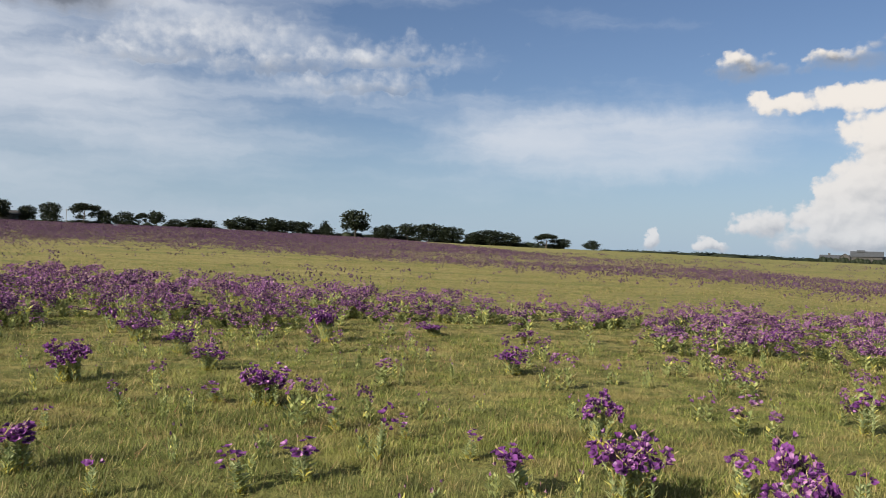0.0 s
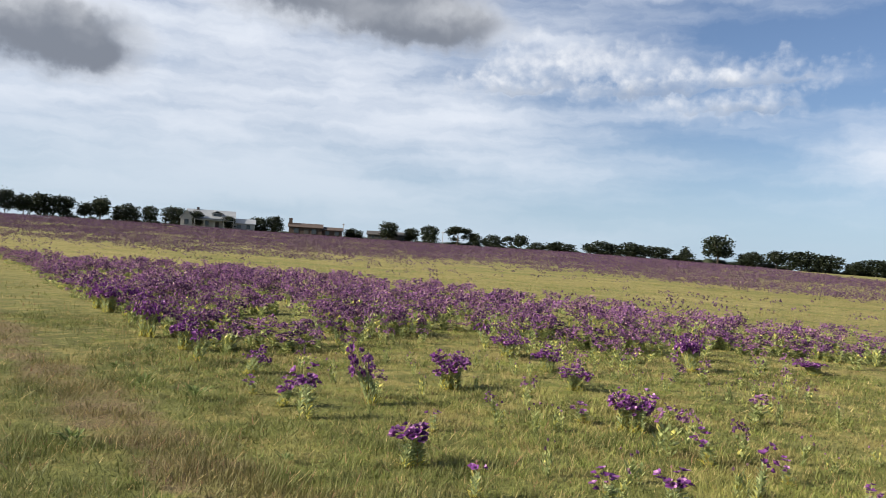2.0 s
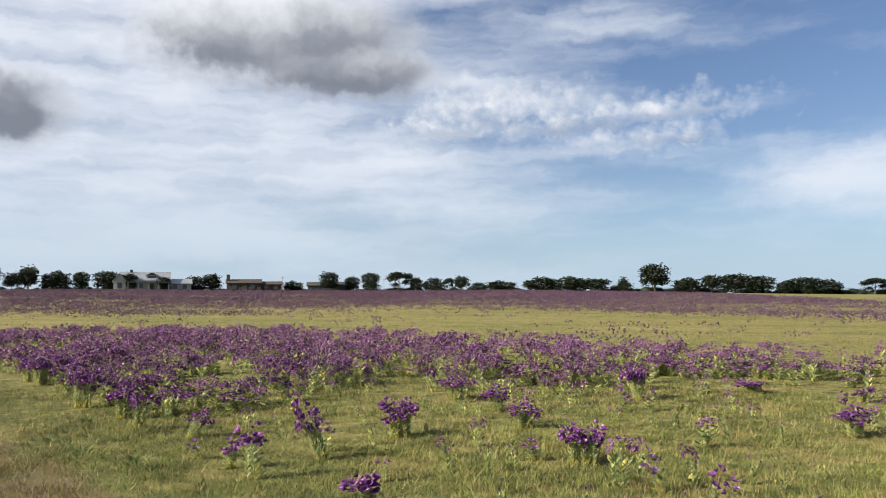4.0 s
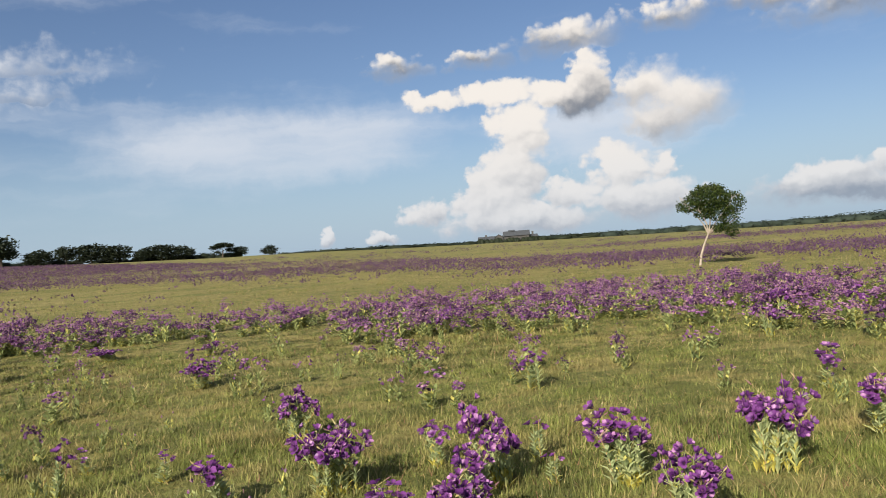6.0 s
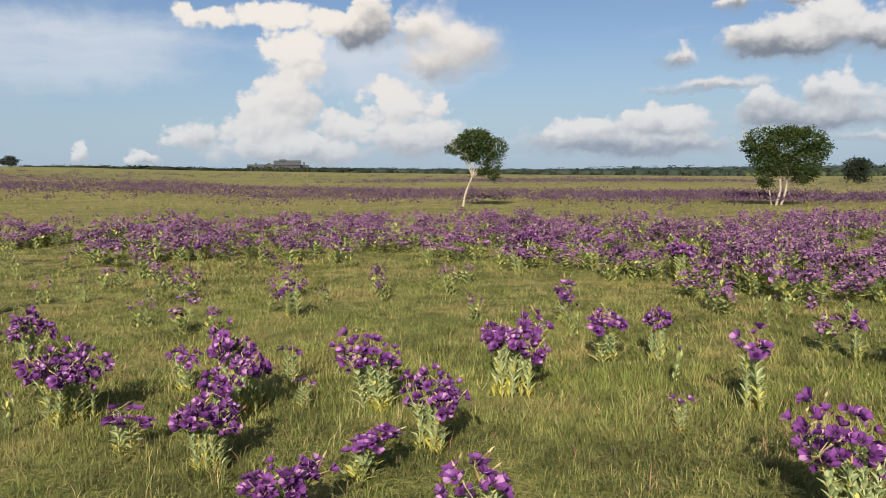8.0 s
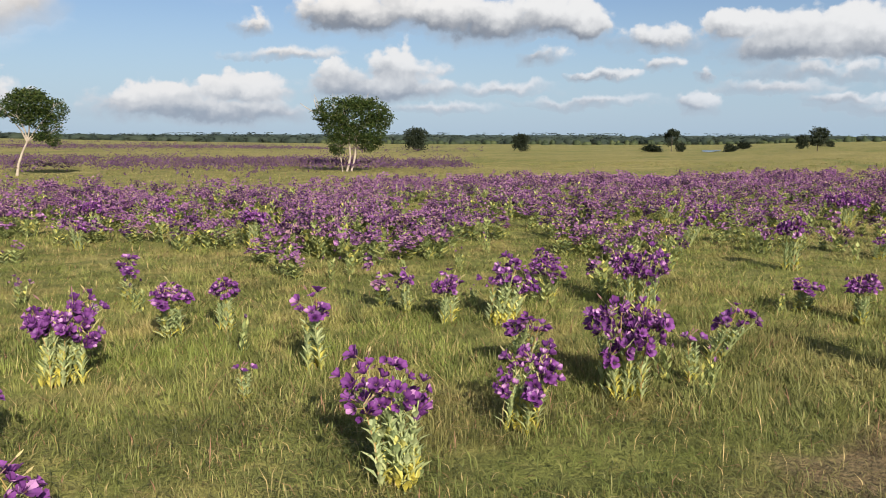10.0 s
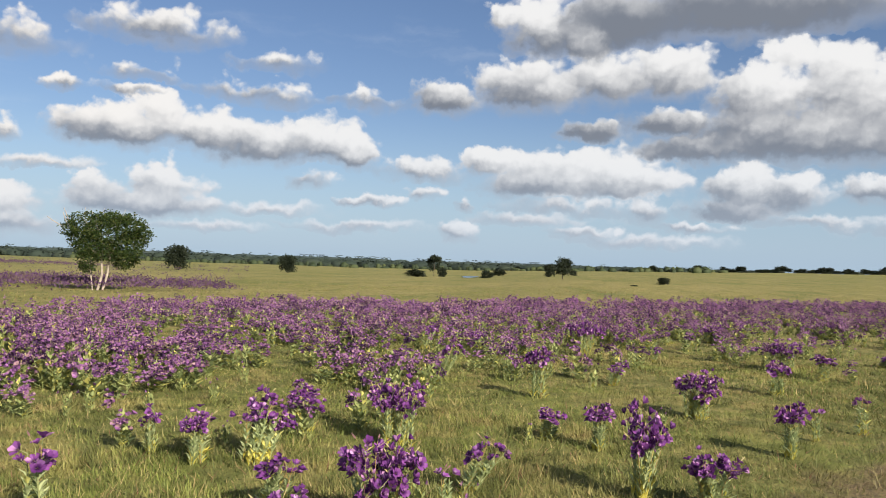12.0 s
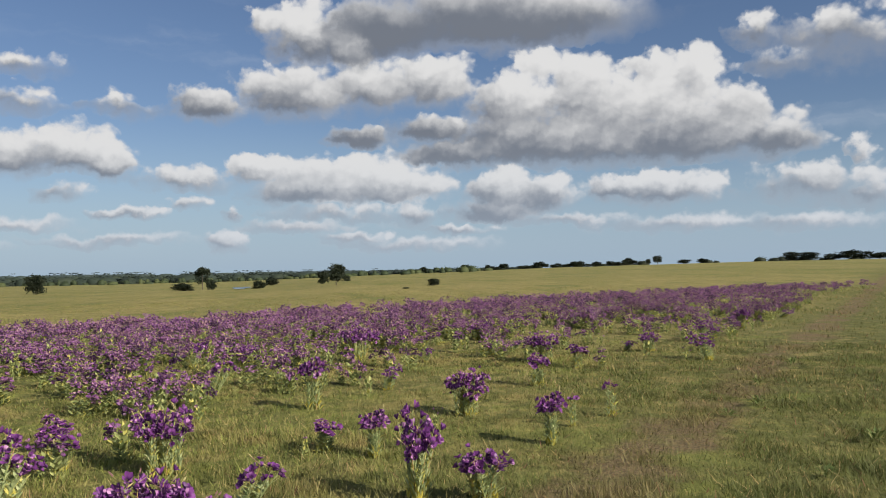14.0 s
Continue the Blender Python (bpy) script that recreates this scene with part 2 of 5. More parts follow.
lumpy = smooth(wt, clouds.outputs[2], 0.15, 0.8, 1.0, 0.25)
rough = calc(wt, "MULTIPLY", calc(wt, "SUBTRACT", lump, 0.5), lumpy)
frayed = calc(wt, "MULTIPLY", calc(wt, "SUBTRACT", noisy(wt, flat, 1.1, 5.0, 0.55), 0.5), 0.30)
inside = calc(wt, "ADD", clouds.outputs[0], calc(wt, "ADD", calc(wt, "MULTIPLY", calc(wt, "MULTIPLY", rough, 1.05), smooth(wt, clouds.outputs[1], 0.0, 0.7, 0.3, 1.0)), frayed))
relief = calc(wt, "MULTIPLY", calc(wt, "MULTIPLY", calc(wt, "SUBTRACT", lump, lump_up), lumpy), 0.36)
broad_shade = calc(wt, "MULTIPLY", calc(wt, "SUBTRACT", noisy(wt, warped, 0.26, 3.0, 0.5), 0.5), 0.55)
lit = calc(wt, "ADD", calc(wt, "ADD", clouds.outputs[1], relief), calc(wt, "ADD", calc(wt, "MULTIPLY", rough, 0.22), broad_shade))
tone = smooth(wt, lit, -0.2, 0.85)
thin = smooth(wt, inside, 0.35, 0.0, 0.0, 0.35)
sunlit = blend(wt, smooth(wt, bearing, 40.0, 75.0), (0.47, 0.435, 0.395), (0.415, 0.408, 0.398))
sunlit = blend(wt, smooth(wt, bearing, 4.0, 18.0), (0.40, 0.405, 0.415), sunlit)
cloud_colour = blend(wt, tone, (0.098, 0.108, 0.128), sunlit)
cloud_colour = blend(wt, thin, cloud_colour, (0.33, 0.335, 0.35))
cloud_colour = blend(wt, calc(wt, "MULTIPLY", haze, 0.55), cloud_colour, (0.25, 0.30, 0.36))
# crisp crests, feet that melt away
crisp = calc(wt, "ADD", 0.5, calc(wt, "MULTIPLY", tone, 0.85))
edge = calc(wt, "MULTIPLY", calc(wt, "SUBTRACT", inside, 0.04), crisp)
base = blend(wt, smooth(wt, edge, -0.21, 0.23), base, cloud_colour)
background = wt.nodes.new("ShaderNodeBackground")
wt.links.new(base, background.inputs[0])
background.inputs[1].default_value = 1.0
wt.links.new(background.outputs[0], wt.nodes.new("ShaderNodeOutputWorld").inputs[0])


# ---- materials ----
# the road runs along ALONG; ACROSS points from it into the field
ALONG, ACROSS, ROAD_EDGE = (0.793, -0.609), (0.609, 0.793), 0.24


def material(name, rough=0.8, spec=0.3):
    m = bpy.data.materials.new(name)
    m.use_nodes = True
    tree = m.node_tree
    shader = tree.nodes["Principled BSDF"]
    shader.inputs["Roughness"].default_value = rough
    shader.inputs["Specular IOR Level"].default_value = spec
    return m, tree, shader


def beside_road(tree, where):
    """Metres into the field from the road's line, which swings away at one end."""
    along = vcalc(tree, "DOT_PRODUCT", where, (*ALONG, 0.0))
    swing = calc(tree, "MULTIPLY", calc(tree, "MAXIMUM", calc(tree, "SUBTRACT", 0.5, along), 0.0), 0.135)
    return calc(tree, "ADD", vcalc(tree, "DOT_PRODUCT", where, (*ACROSS, 0.0)), swing)


def bare_track(tree, where, across):
    """The worn, broken strip beside the road: 1 where the soil shows."""
    strip = smooth(tree, calc(tree, "ABSOLUTE", calc(tree, "SUBTRACT", across, 1.9)), 1.1, 0.1, -0.30, 0.15)
    return smooth(tree, calc(tree, "ADD", strip, noisy(tree, where, 0.75, 6.0, 0.68)), 0.50, 0.70)


def mottled_sward(tree, where, tint, strength=1.0):
    """Patches of dark tufts, straw and fresh green, from hand to step size."""
    for shift, scale, low, high, much, colour in (((3.0, 9.0, 0.0), 1.7, 0.48, 0.58, 0.75, (0.058, 0.070, 0.018)), ((13.0, 5.0, 0.0), 1.15, 0.50, 0.62, 0.7, (0.33, 0.265, 0.105)),
                                                  ((21.0, 2.0, 0.0), 0.8, 0.52, 0.64, 0.65, (0.17, 0.205, 0.042)), ((5.0, 17.0, 0.0), 4.2, 0.50, 0.60, 0.7, (0.048, 0.056, 0.016))):
        spots = noisy(tree, vcalc(tree, "ADD", where, shift), scale, 4.0, 0.62)
        tint = blend(tree, smooth(tree, spots, low, high, 0.0, much * strength), tint, colour)
    return tint


def leafy(name, dark, light, third, through_light=0.35, rough=0.55, patch=0.0, share=0.25, old=None, verge=False, clumps=None):
    """Leaf-like: each island has its own tint between dark and light, some take the third; light comes through."""
    m, tree, shader = material(name, rough, 0.25)
    island = tree.nodes.new("ShaderNodeNewGeometry")
    random_tint = island.outputs["Random Per Island"]
    where = tree.nodes.new("ShaderNodeTexCoord").outputs["Object"]
    tint = blend(tree, random_tint, dark, light)
    second = calc(tree, "FRACT", calc(tree, "MULTIPLY", random_tint, 17.3))
    tint = blend(tree, calc(tree, "LESS_THAN", second, share), tint, third)
    if patch:
        big = smooth(tree, noisy(tree, where, 0.32, 3.0), 0.42, 0.66)
        tint = blend(tree, calc(tree, "MULTIPLY", big, patch), tint, third)
    if clumps:
        # plants differ: some heads deep, some pale
        spot = noisy(tree, where, clumps, 2.0, 0.5)
        tint = blend(tree, smooth(tree, spot, 0.50, 0.34, 0.0, 0.8), tint, dark)
        tint = blend(tree, smooth(tree, spot, 0.55, 0.72, 0.0, 0.55), tint, (light[0] * 1.45, light[1] * 1.7, light[2] * 1.35))
    if verge:
        # darker, greener beside the road; small brown and dark flecks everywhere
        tint = blend(tree, smooth(tree, noisy(tree, where, 3.2, 3.0, 0.6), 0.5, 0.64, 0.0, 0.75), tint, (0.05, 0.062, 0.018))
        tint = blend(tree, smooth(tree, noisy(tree, vcalc(tree, "ADD", where, (7.0, 3.0, 0.0)), 1.8, 3.0, 0.6), 0.53, 0.68, 0.0, 0.6), tint, (0.29, 0.21, 0.095))
        tint = mottled_sward(tree, where, tint, 0.72)
        across = beside_road(tree, where)
        tint = blend(tree, smooth(tree, across, 5.5, 1.2, 0.0, 0.62), tint, (0.072, 0.088, 0.026))
        tint = blend(tree, calc(tree, "MULTIPLY", bare_track(tree, where, across), 0.45), tint, (0.19, 0.135, 0.07))
    if old:
        rise = tree.nodes.new("ShaderNodeSeparateXYZ")
        tree.links.new(where, rise.inputs[0])
        withered = smooth(tree, calc(tree, "ADD", rise.outputs[2], calc(tree, "MULTIPLY", second, 0.14)), 0.20, 0.08, 0.0, 0.85)
        tint = blend(tree, withered, tint, old)
    tree.links.new(tint, shader.inputs["Base Color"])
    thin = tree.nodes.new("ShaderNodeBsdfTranslucent")
    tree.links.new(tint, thin.inputs[0])
    mix = tree.nodes.new("ShaderNodeMixShader")
    mix.inputs[0].default_value = through_light
    tree.links.new(shader.outputs[0], mix.inputs[1])
    tree.links.new(thin.outputs[0], mix.inputs[2])
    tree.links.new(mix.outputs[0], tree.nodes["Material Output"].inputs[0])
    return m


def mottled(name, colours, scale, rough=0.85, bump=0.3, spec=0.3, fine=8.0, metal=0.0):
    """Two colours in patches with a fine grain and a bump."""
    m, tree, shader = material(name, rough, spec)
    where = tree.nodes.new("ShaderNodeTexCoord").outputs["Object"]
    big, small = noisy(tree, where, scale, 4.0), noisy(tree, where, scale * fine, 5.0, 0.65)
    tint = blend(tree, smooth(tree, big, 0.3, 0.7), colours[0], colours[1])
    tint = blend(tree, smooth(tree, small, 0.35, 0.8, 0.0, 0.55), tint, colours[-1])
    tree.links.new(tint, shader.inputs["Base Color"])
    shader.inputs["Metallic"].default_value = metal
    relief = tree.nodes.new("ShaderNodeBump")
    relief.inputs["Strength"].default_value, relief.inputs["Distance"].default_value = bump, 0.02
    tree.links.new(small, relief.inputs["Height"])
    tree.links.new(relief.outputs[0], shader.inputs["Normal"])
    return m


M_PETAL = leafy("petal_purple", (0.026, 0.009, 0.042), (0.255, 0.105, 0.275), (0.27, 0.165, 0.185), 0.22, 0.5, share=0.26, clumps=2.6)
M_BLOOM, tree, shader = material("open_petal", 0.45, 0.3)
bloom_random = tree.nodes.new("ShaderNodeObjectInfo").outputs["Random"]
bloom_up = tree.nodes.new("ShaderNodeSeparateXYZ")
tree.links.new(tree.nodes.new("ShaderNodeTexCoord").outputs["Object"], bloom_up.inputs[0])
petal_random = tree.nodes.new("ShaderNodeNewGeometry").outputs["Random Per Island"]
mixed = calc(tree, "ADD", calc(tree, "MULTIPLY", bloom_random, 0.55), calc(tree, "MULTIPLY", petal_random, 0.45))
bloom = blend(tree, mixed, (0.032, 0.005, 0.062), (0.225, 0.068, 0.275))
bloom = blend(tree, calc(tree, "LESS_THAN", calc(tree, "FRACT", calc(tree, "MULTIPLY", calc(tree, "ADD", bloom_random, petal_random), 9.7)), 0.12), bloom, (0.40, 0.20, 0.40))
# petals darken towards the throat: shade inside the bell put into the colour
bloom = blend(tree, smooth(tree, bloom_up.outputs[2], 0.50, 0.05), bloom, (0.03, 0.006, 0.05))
tree.links.new(bloom, shader.inputs["Base Color"])
bloom_thin = tree.nodes.new("ShaderNodeBsdfTranslucent")
tree.links.new(bloom, bloom_thin.inputs[0])
bloom_mix = tree.nodes.new("ShaderNodeMixShader")
bloom_mix.inputs[0].default_value = 0.3
tree.links.new(shader.outputs[0], bloom_mix.inputs[1])
tree.links.new(bloom_thin.outputs[0], bloom_mix.inputs[2])
tree.links.new(bloom_mix.outputs[0], tree.nodes["Material Output"].inputs[0])
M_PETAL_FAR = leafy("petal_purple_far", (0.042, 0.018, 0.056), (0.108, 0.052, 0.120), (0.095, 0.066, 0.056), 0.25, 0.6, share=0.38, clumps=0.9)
M_THROAT = mottled("flower_throat", ((0.03, 0.005, 0.05), (0.05, 0.01, 0.07), (0.5, 0.32, 0.05)), 90.0, 0.6, 0.1)
M_LEAF = leafy("bluish_leaf", (0.24, 0.30, 0.14), (0.42, 0.46, 0.235), (0.50, 0.48, 0.15), 0.38, 0.5, share=0.2, old=(0.55, 0.47, 0.08))
M_LEAF_FIELD = leafy("field_leaf", (0.13, 0.17, 0.062), (0.34, 0.37, 0.145), (0.46, 0.43, 0.12), 0.3, 0.5, share=0.14)
M_STEM = leafy("pale_stem", (0.17, 0.21, 0.085), (0.28, 0.30, 0.13), (0.28, 0.20, 0.08), 0.1, 0.6)
M_BUD = leafy("straw_bud", (0.33, 0.27, 0.12), (0.36, 0.33, 0.16), (0.22, 0.12, 0.12), 0.2, 0.6)
M_GRASS = leafy("meadow_grass", (0.105, 0.140, 0.032), (0.275, 0.305, 0.076), (0.345, 0.30, 0.12), 0.28, 0.6, patch=0.35, share=0.22, verge=True)
M_SEED = leafy("grass_seed_head", (0.30, 0.22, 0.09), (0.42, 0.34, 0.16), (0.24, 0.13, 0.08), 0.3, 0.7)
M_TREE = leafy("tree_leaf", (0.013, 0.029, 0.007), (0.043, 0.066, 0.015), (0.068, 0.082, 0.021), 0.3, 0.5)
# near black: the cloud shade over the ridge is put into this leaf colour
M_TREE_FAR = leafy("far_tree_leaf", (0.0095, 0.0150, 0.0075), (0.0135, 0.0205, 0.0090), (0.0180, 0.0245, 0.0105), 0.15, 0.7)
# woods and ridge: the haze of distance is put into the leaf colour
M_WOODS = leafy("hazed_wood_leaf", (0.0185, 0.0285, 0.0215), (0.0235, 0.0350, 0.0250), (0.0290, 0.0400, 0.0270), 0.1, 0.8)
M_RIDGE = leafy("hazed_ridge_leaf", (0.030, 0.045, 0.042), (0.036, 0.052, 0.047), (0.042, 0.057, 0.050), 0.1, 0.8)
M_BUSH = leafy("bush_leaf", (0.024, 0.036, 0.017), (0.038, 0.054, 0.023), (0.055, 0.070, 0.027), 0.2, 0.7)
M_WEED = leafy("weed_leaf", (0.085, 0.12, 0.035), (0.15, 0.19, 0.06), (0.2, 0.21, 0.08), 0.3, 0.6)
M_BARK = mottled("pale_bark", ((0.36, 0.31, 0.25), (0.25, 0.21, 0.17), (0.10, 0.08, 0.065)), 5.0, 0.9, 0.6)
M_BARK_DARK = mottled("dark_bark", ((0.07, 0.055, 0.04), (0.11, 0.09, 0.07), (0.04, 0.03, 0.025)), 4.0, 0.9, 0.6)
M_GRAVEL = mottled("road_gravel", ((0.187, 0.149, 0.116), (0.132, 0.105, 0.083), (0.077, 0.061, 0.050)), 1.3, 0.95, 0.9, fine=30.0)
M_STONE = leafy("road_stone", (0.132, 0.102, 0.084), (0.252, 0.210, 0.174), (0.180, 0.144, 0.120), 0.0, 0.9)
M_WHITE = mottled("white_boards", ((0.372, 0.372, 0.360), (0.324, 0.330, 0.330), (0.270, 0.270, 0.264)), 0.6, 0.7, 0.1)
M_ROOF = mottled("metal_roof", ((0.281, 0.299, 0.319), (0.230, 0.248, 0.275), (0.178, 0.191, 0.210)), 0.5, 0.45, 0.1, metal=0.3)
M_BRICK = mottled("brown_brick", ((0.059, 0.042, 0.036), (0.046, 0.034, 0.031), (0.081, 0.062, 0.053)), 0.9, 0.9, 0.3)
M_SHINGLE = mottled("grey_shingle", ((0.05, 0.05, 0.052), (0.04, 0.04, 0.043), (0.07, 0.065, 0.06)), 0.9, 0.9, 0.3)
M_BEIGE = mottled("beige_siding", ((0.05, 0.05, 0.05), (0.04, 0.04, 0.04), (0.035, 0.034, 0.033)), 0.5, 0.8, 0.1)
M_SLATE = mottled("grey_slate", ((0.060, 0.066, 0.075), (0.048, 0.054, 0.062), (0.036, 0.040, 0.046)), 0.9, 0.9, 0.3)
M_UMBER = mottled("dark_siding", ((0.060, 0.058, 0.055), (0.045, 0.044, 0.043), (0.032, 0.032, 0.031)), 0.5, 0.8, 0.1)
M_FRAME = mottled("dark_trim", ((0.05, 0.05, 0.05), (0.07, 0.065, 0.06), (0.03, 0.03, 0.03)), 1.0, 0.6, 0.1)
M_POLE = mottled("weathered_pole", ((0.30, 0.26, 0.22), (0.22, 0.19, 0.16), (0.14, 0.12, 0.10)), 2.0, 0.9, 0.3)

M_GLASS, tree, shader = material("window_glass", 0.08, 0.6)
shader.inputs["Base Color"].default_value = (0.03, 0.035, 0.04, 1)
M_WATER, tree, shader = material("pond_water", 0.06, 0.5)
shader.inputs["Base Color"].default_value = (0.03, 0.05, 0.06, 1)
ripple = tree.nodes.new("ShaderNodeBump")
ripple.inputs["Strength"].default_value = 0.15
tree.links.new(noisy(tree, tree.nodes.new("ShaderNodeTexCoord").outputs["Object"], 1.5, 3.0), ripple.inputs["Height"])
tree.links.new(ripple.outputs[0], shader.inputs["Normal"])


M_GROUND, tree, shader = material("meadow_ground", 0.95, 0.15)
where = tree.nodes.new("ShaderNodeTexCoord").outputs["Object"]
across = beside_road(tree, where)
far_off = vcalc(tree, "LENGTH", where)
patches, middle, grain = noisy(tree, where, 0.05, 4.0), noisy(tree, where, 0.7, 4.0), noisy(tree, where, 26.0, 5.0, 0.7)
streaks = noisy(tree, vcalc(tree, "MULTIPLY", where, (0.02, 0.075, 0.0)), 1.0, 5.0, 0.6)
tint = blend(tree, smooth(tree, patches, 0.35, 0.65), (0.124, 0.135, 0.041), (0.195, 0.172, 0.064))
tint = blend(tree, smooth(tree, streaks, 0.36, 0.6, 0.0, 0.85), tint, (0.228, 0.195, 0.084))
belt = calc(tree, "MULTIPLY", smooth(tree, far_off, 24.0, 34.0), smooth(tree, far_off, 120.0, 60.0))
tint = blend(tree, calc(tree, "MULTIPLY", belt, smooth(tree, streaks, 0.3, 0.6, 0.15, 0.75)), tint, (0.272, 0.224, 0.090))
broad = noisy(tree, vcalc(tree, "MULTIPLY", where, (0.061, 0.207, 0.000)), 1.0, 6.0, 0.65)
far_only = smooth(tree, far_off, 18.0, 40.0)
tint = blend(tree, calc(tree, "MULTIPLY", far_only, smooth(tree, broad, 0.52, 0.64, 0.0, 0.75)), tint, (0.110, 0.128, 0.042))
tint = blend(tree, calc(tree, "MULTIPLY", far_only, smooth(tree, broad, 0.45, 0.34, 0.0, 0.7)), tint, (0.318, 0.265, 0.118))
tint = blend(tree, smooth(tree, middle, 0.4, 0.7, 0.0, 0.6), tint, (0.102, 0.117, 0.027))
tint = blend(tree, smooth(tree, grain, 0.45, 0.75, 0.0, 0.6), tint, (0.059, 0.063, 0.017))
tint = blend(tree, smooth(tree, across, 5.5, 1.2, 0.0, 0.75), tint, (0.070, 0.080, 0.026))
tufty = noisy(tree, where, 4.5, 4.0, 0.65)
blady = noisy(tree, where, 12.0, 4.0, 0.7)
tint = blend(tree, smooth(tree, blady, 0.5, 0.66, 0.0, 0.55), tint, (0.055, 0.063, 0.018))
tint = blend(tree, smooth(tree, blady, 0.46, 0.32, 0.0, 0.5), tint, (0.268, 0.244, 0.083))
tint = blend(tree, smooth(tree, tufty, 0.5, 0.62, 0.0, 0.75), tint, (0.073, 0.083, 0.021))
tint = blend(tree, smooth(tree, tufty, 0.46, 0.34, 0.0, 0.7), tint, (0.256, 0.220, 0.078))
tint = blend(tree, smooth(tree, far_off, 26.0, 14.0), tint, mottled_sward(tree, where, tint, 0.6))
tint = blend(tree, smooth(tree, far_off, 14.0, 5.0, 0.0, 0.35), tint, (0.175, 0.18, 0.05))
worn = bare_track(tree, where, across)
tint = blend(tree, calc(tree, "MULTIPLY", worn, 0.92), tint, blend(tree, smooth(tree, grain, 0.4, 0.65), (0.165, 0.118, 0.066), (0.085, 0.066, 0.040)))
tree.links.new(tint, shader.inputs["Base Color"])
relief = tree.nodes.new("ShaderNodeBump")
relief.inputs["Strength"].default_value, relief.inputs["Distance"].default_value = 0.9, 0.04
tree.links.new(calc(tree, "ADD", calc(tree, "ADD", grain, calc(tree, "MULTIPLY", middle, 2.0)), calc(tree, "ADD", blady, tufty)), relief.inputs["Height"])
tree.links.new(relief.outputs[0], shader.inputs["Normal"])


# ---- ground ----
BEARINGS = np.array([-75, -60, -45, -30, -16, -6, 7, 14, 19, 26, 36, 46, 55, 63, 70, 77, 84, 92, 104, 113, 124, 140.0])
RIM_FAR = np.array([260, 260, 260, 260, 260, 260, 260, 280, 320, 380, 400, 400, 420, 420, 420, 420, 420, 400, 330, 280, 260, 260.0])
RIM_UP = np.array([1.5, 1.5, 1.55, 1.38, 1.25, 1.05, 0.65, 0.5, 0.32, 0.15, -0.07, -0.26, -0.38, -0.45, -0.45, -0.45, -0.42, -0.2, 0.1, 0.23, 0.32, 0.32])
MID_UP = np.array([0, 0, 0, 0, 0, 0, 0, 0, 0, -0.2, -0.35, -0.5, -0.65, -0.78, -0.8, -0.85, -0.8, -0.45, -0.3, -0.2, -0.1, -0.1])
RIM_Z = 1.4 + RIM_FAR * np.tan(np.radians(RIM_UP))
HILL = BEARINGS < 20
MID_Z = np.where(HILL, RIM_Z * (140 / (RIM_FAR - 10)) ** 1.3, 1.4 + 150 * np.tan(np.radians(MID_UP)))
NEAR_Z = np.where(HILL, RIM_Z * (30 / (RIM_FAR - 10)) ** 1.4, np.where(BEARINGS < 80, -0.25, np.minimum(MID_Z * 0.3, 0)))


def bearing_of(x, y):
    a = np.degrees(np.arctan2(x, y))
    return np.where(a < -105, a + 360, a)


def ground_z(x, y):
    """The lie of the land: level round the camera, a hill to the north-west, a shallow valley to the east."""
    x, y = np.asarray(x, float), np.asarray(y, float)
    r, a = np.hypot(x, y), bearing_of(x, y)
    near, mid, rim, far = (np.interp(a, BEARINGS, k) for k in (NEAR_Z, MID_Z, RIM_Z, RIM_FAR))
    z = np.where(r < 12, 0, np.where(r < 40, near * (r - 12) / 28, np.where(r < 150, near + (mid - near) * (r - 40) / 110,
        np.where(r < far, mid + (rim - mid) * (r - 150) / (far - 150), rim - np.minimum((r - far) * 0.02, 1.5)))))
    return z * np.clip((140 - np.abs(a - 20)) / 30, 0, 1)


def polar(bearing, r):
    return r * math.sin(radians(bearing)), r * math.cos(radians(bearing))


def mesh_object(name, verts, faces, materials, indices=None, parent=None, smooth_faces=False):
    me = bpy.data.meshes.new(name)
    me.from_pydata([tuple(v) for v in verts], [], [tuple(f) for f in faces])
    for m in materials:
        me.materials.append(m)
    if indices is not None:
        me.polygons.foreach_set("material_index", np.asarray(indices, np.int32))
    if smooth_faces:
        me.polygons.foreach_set("use_smooth", np.ones(len(me.polygons), bool))
    me.update()
    ob = new(name, me)
    if parent is not None:
        ob.parent = parent
    return ob


def triangle_mesh(name, verts, tris, indices, materials):
    """One joined mesh from arrays of corners and triangles."""
    me = bpy.data.meshes.new(name)
    me.vertices.add(len(verts))
    me.vertices.foreach_set("co", np.asarray(verts, np.float32).ravel())
    me.loops.add(3 * len(tris))
    me.loops.foreach_set("vertex_index", np.asarray(tris, np.int32).ravel())
    me.polygons.add(len(tris))
    me.polygons.foreach_set("loop_start", np.arange(0, 3 * len(tris), 3, dtype=np.int32))
    me.polygons.foreach_set("loop_total", np.full(len(tris), 3, np.int32))
    for m in materials:
        me.materials.append(m)
    me.polygons.foreach_set("material_index", np.asarray(indices, np.int32))
    me.update(calc_edges=True)
    return new(name, me)


# rings of growing width all round, out to the horizon
rings = [0.0] + list(np.arange(0.6, 12, 0.6)) + list(12 * 1.085 ** np.arange(0, 74))
turns = 240
gx = np.array([r * math.sin(2 * math.pi * k / turns) for r in rings[1:] for k in range(turns)])
gy = np.array([r * math.cos(2 * math.pi * k / turns) for r in rings[1:] for k in range(turns)])
bumps = np.array([noise.noise((x * 0.35, y * 0.35, 0)) for x, y in zip(gx, gy)]) * 0.02 * np.clip(np.hypot(gx, gy) / 4, 0, 1)
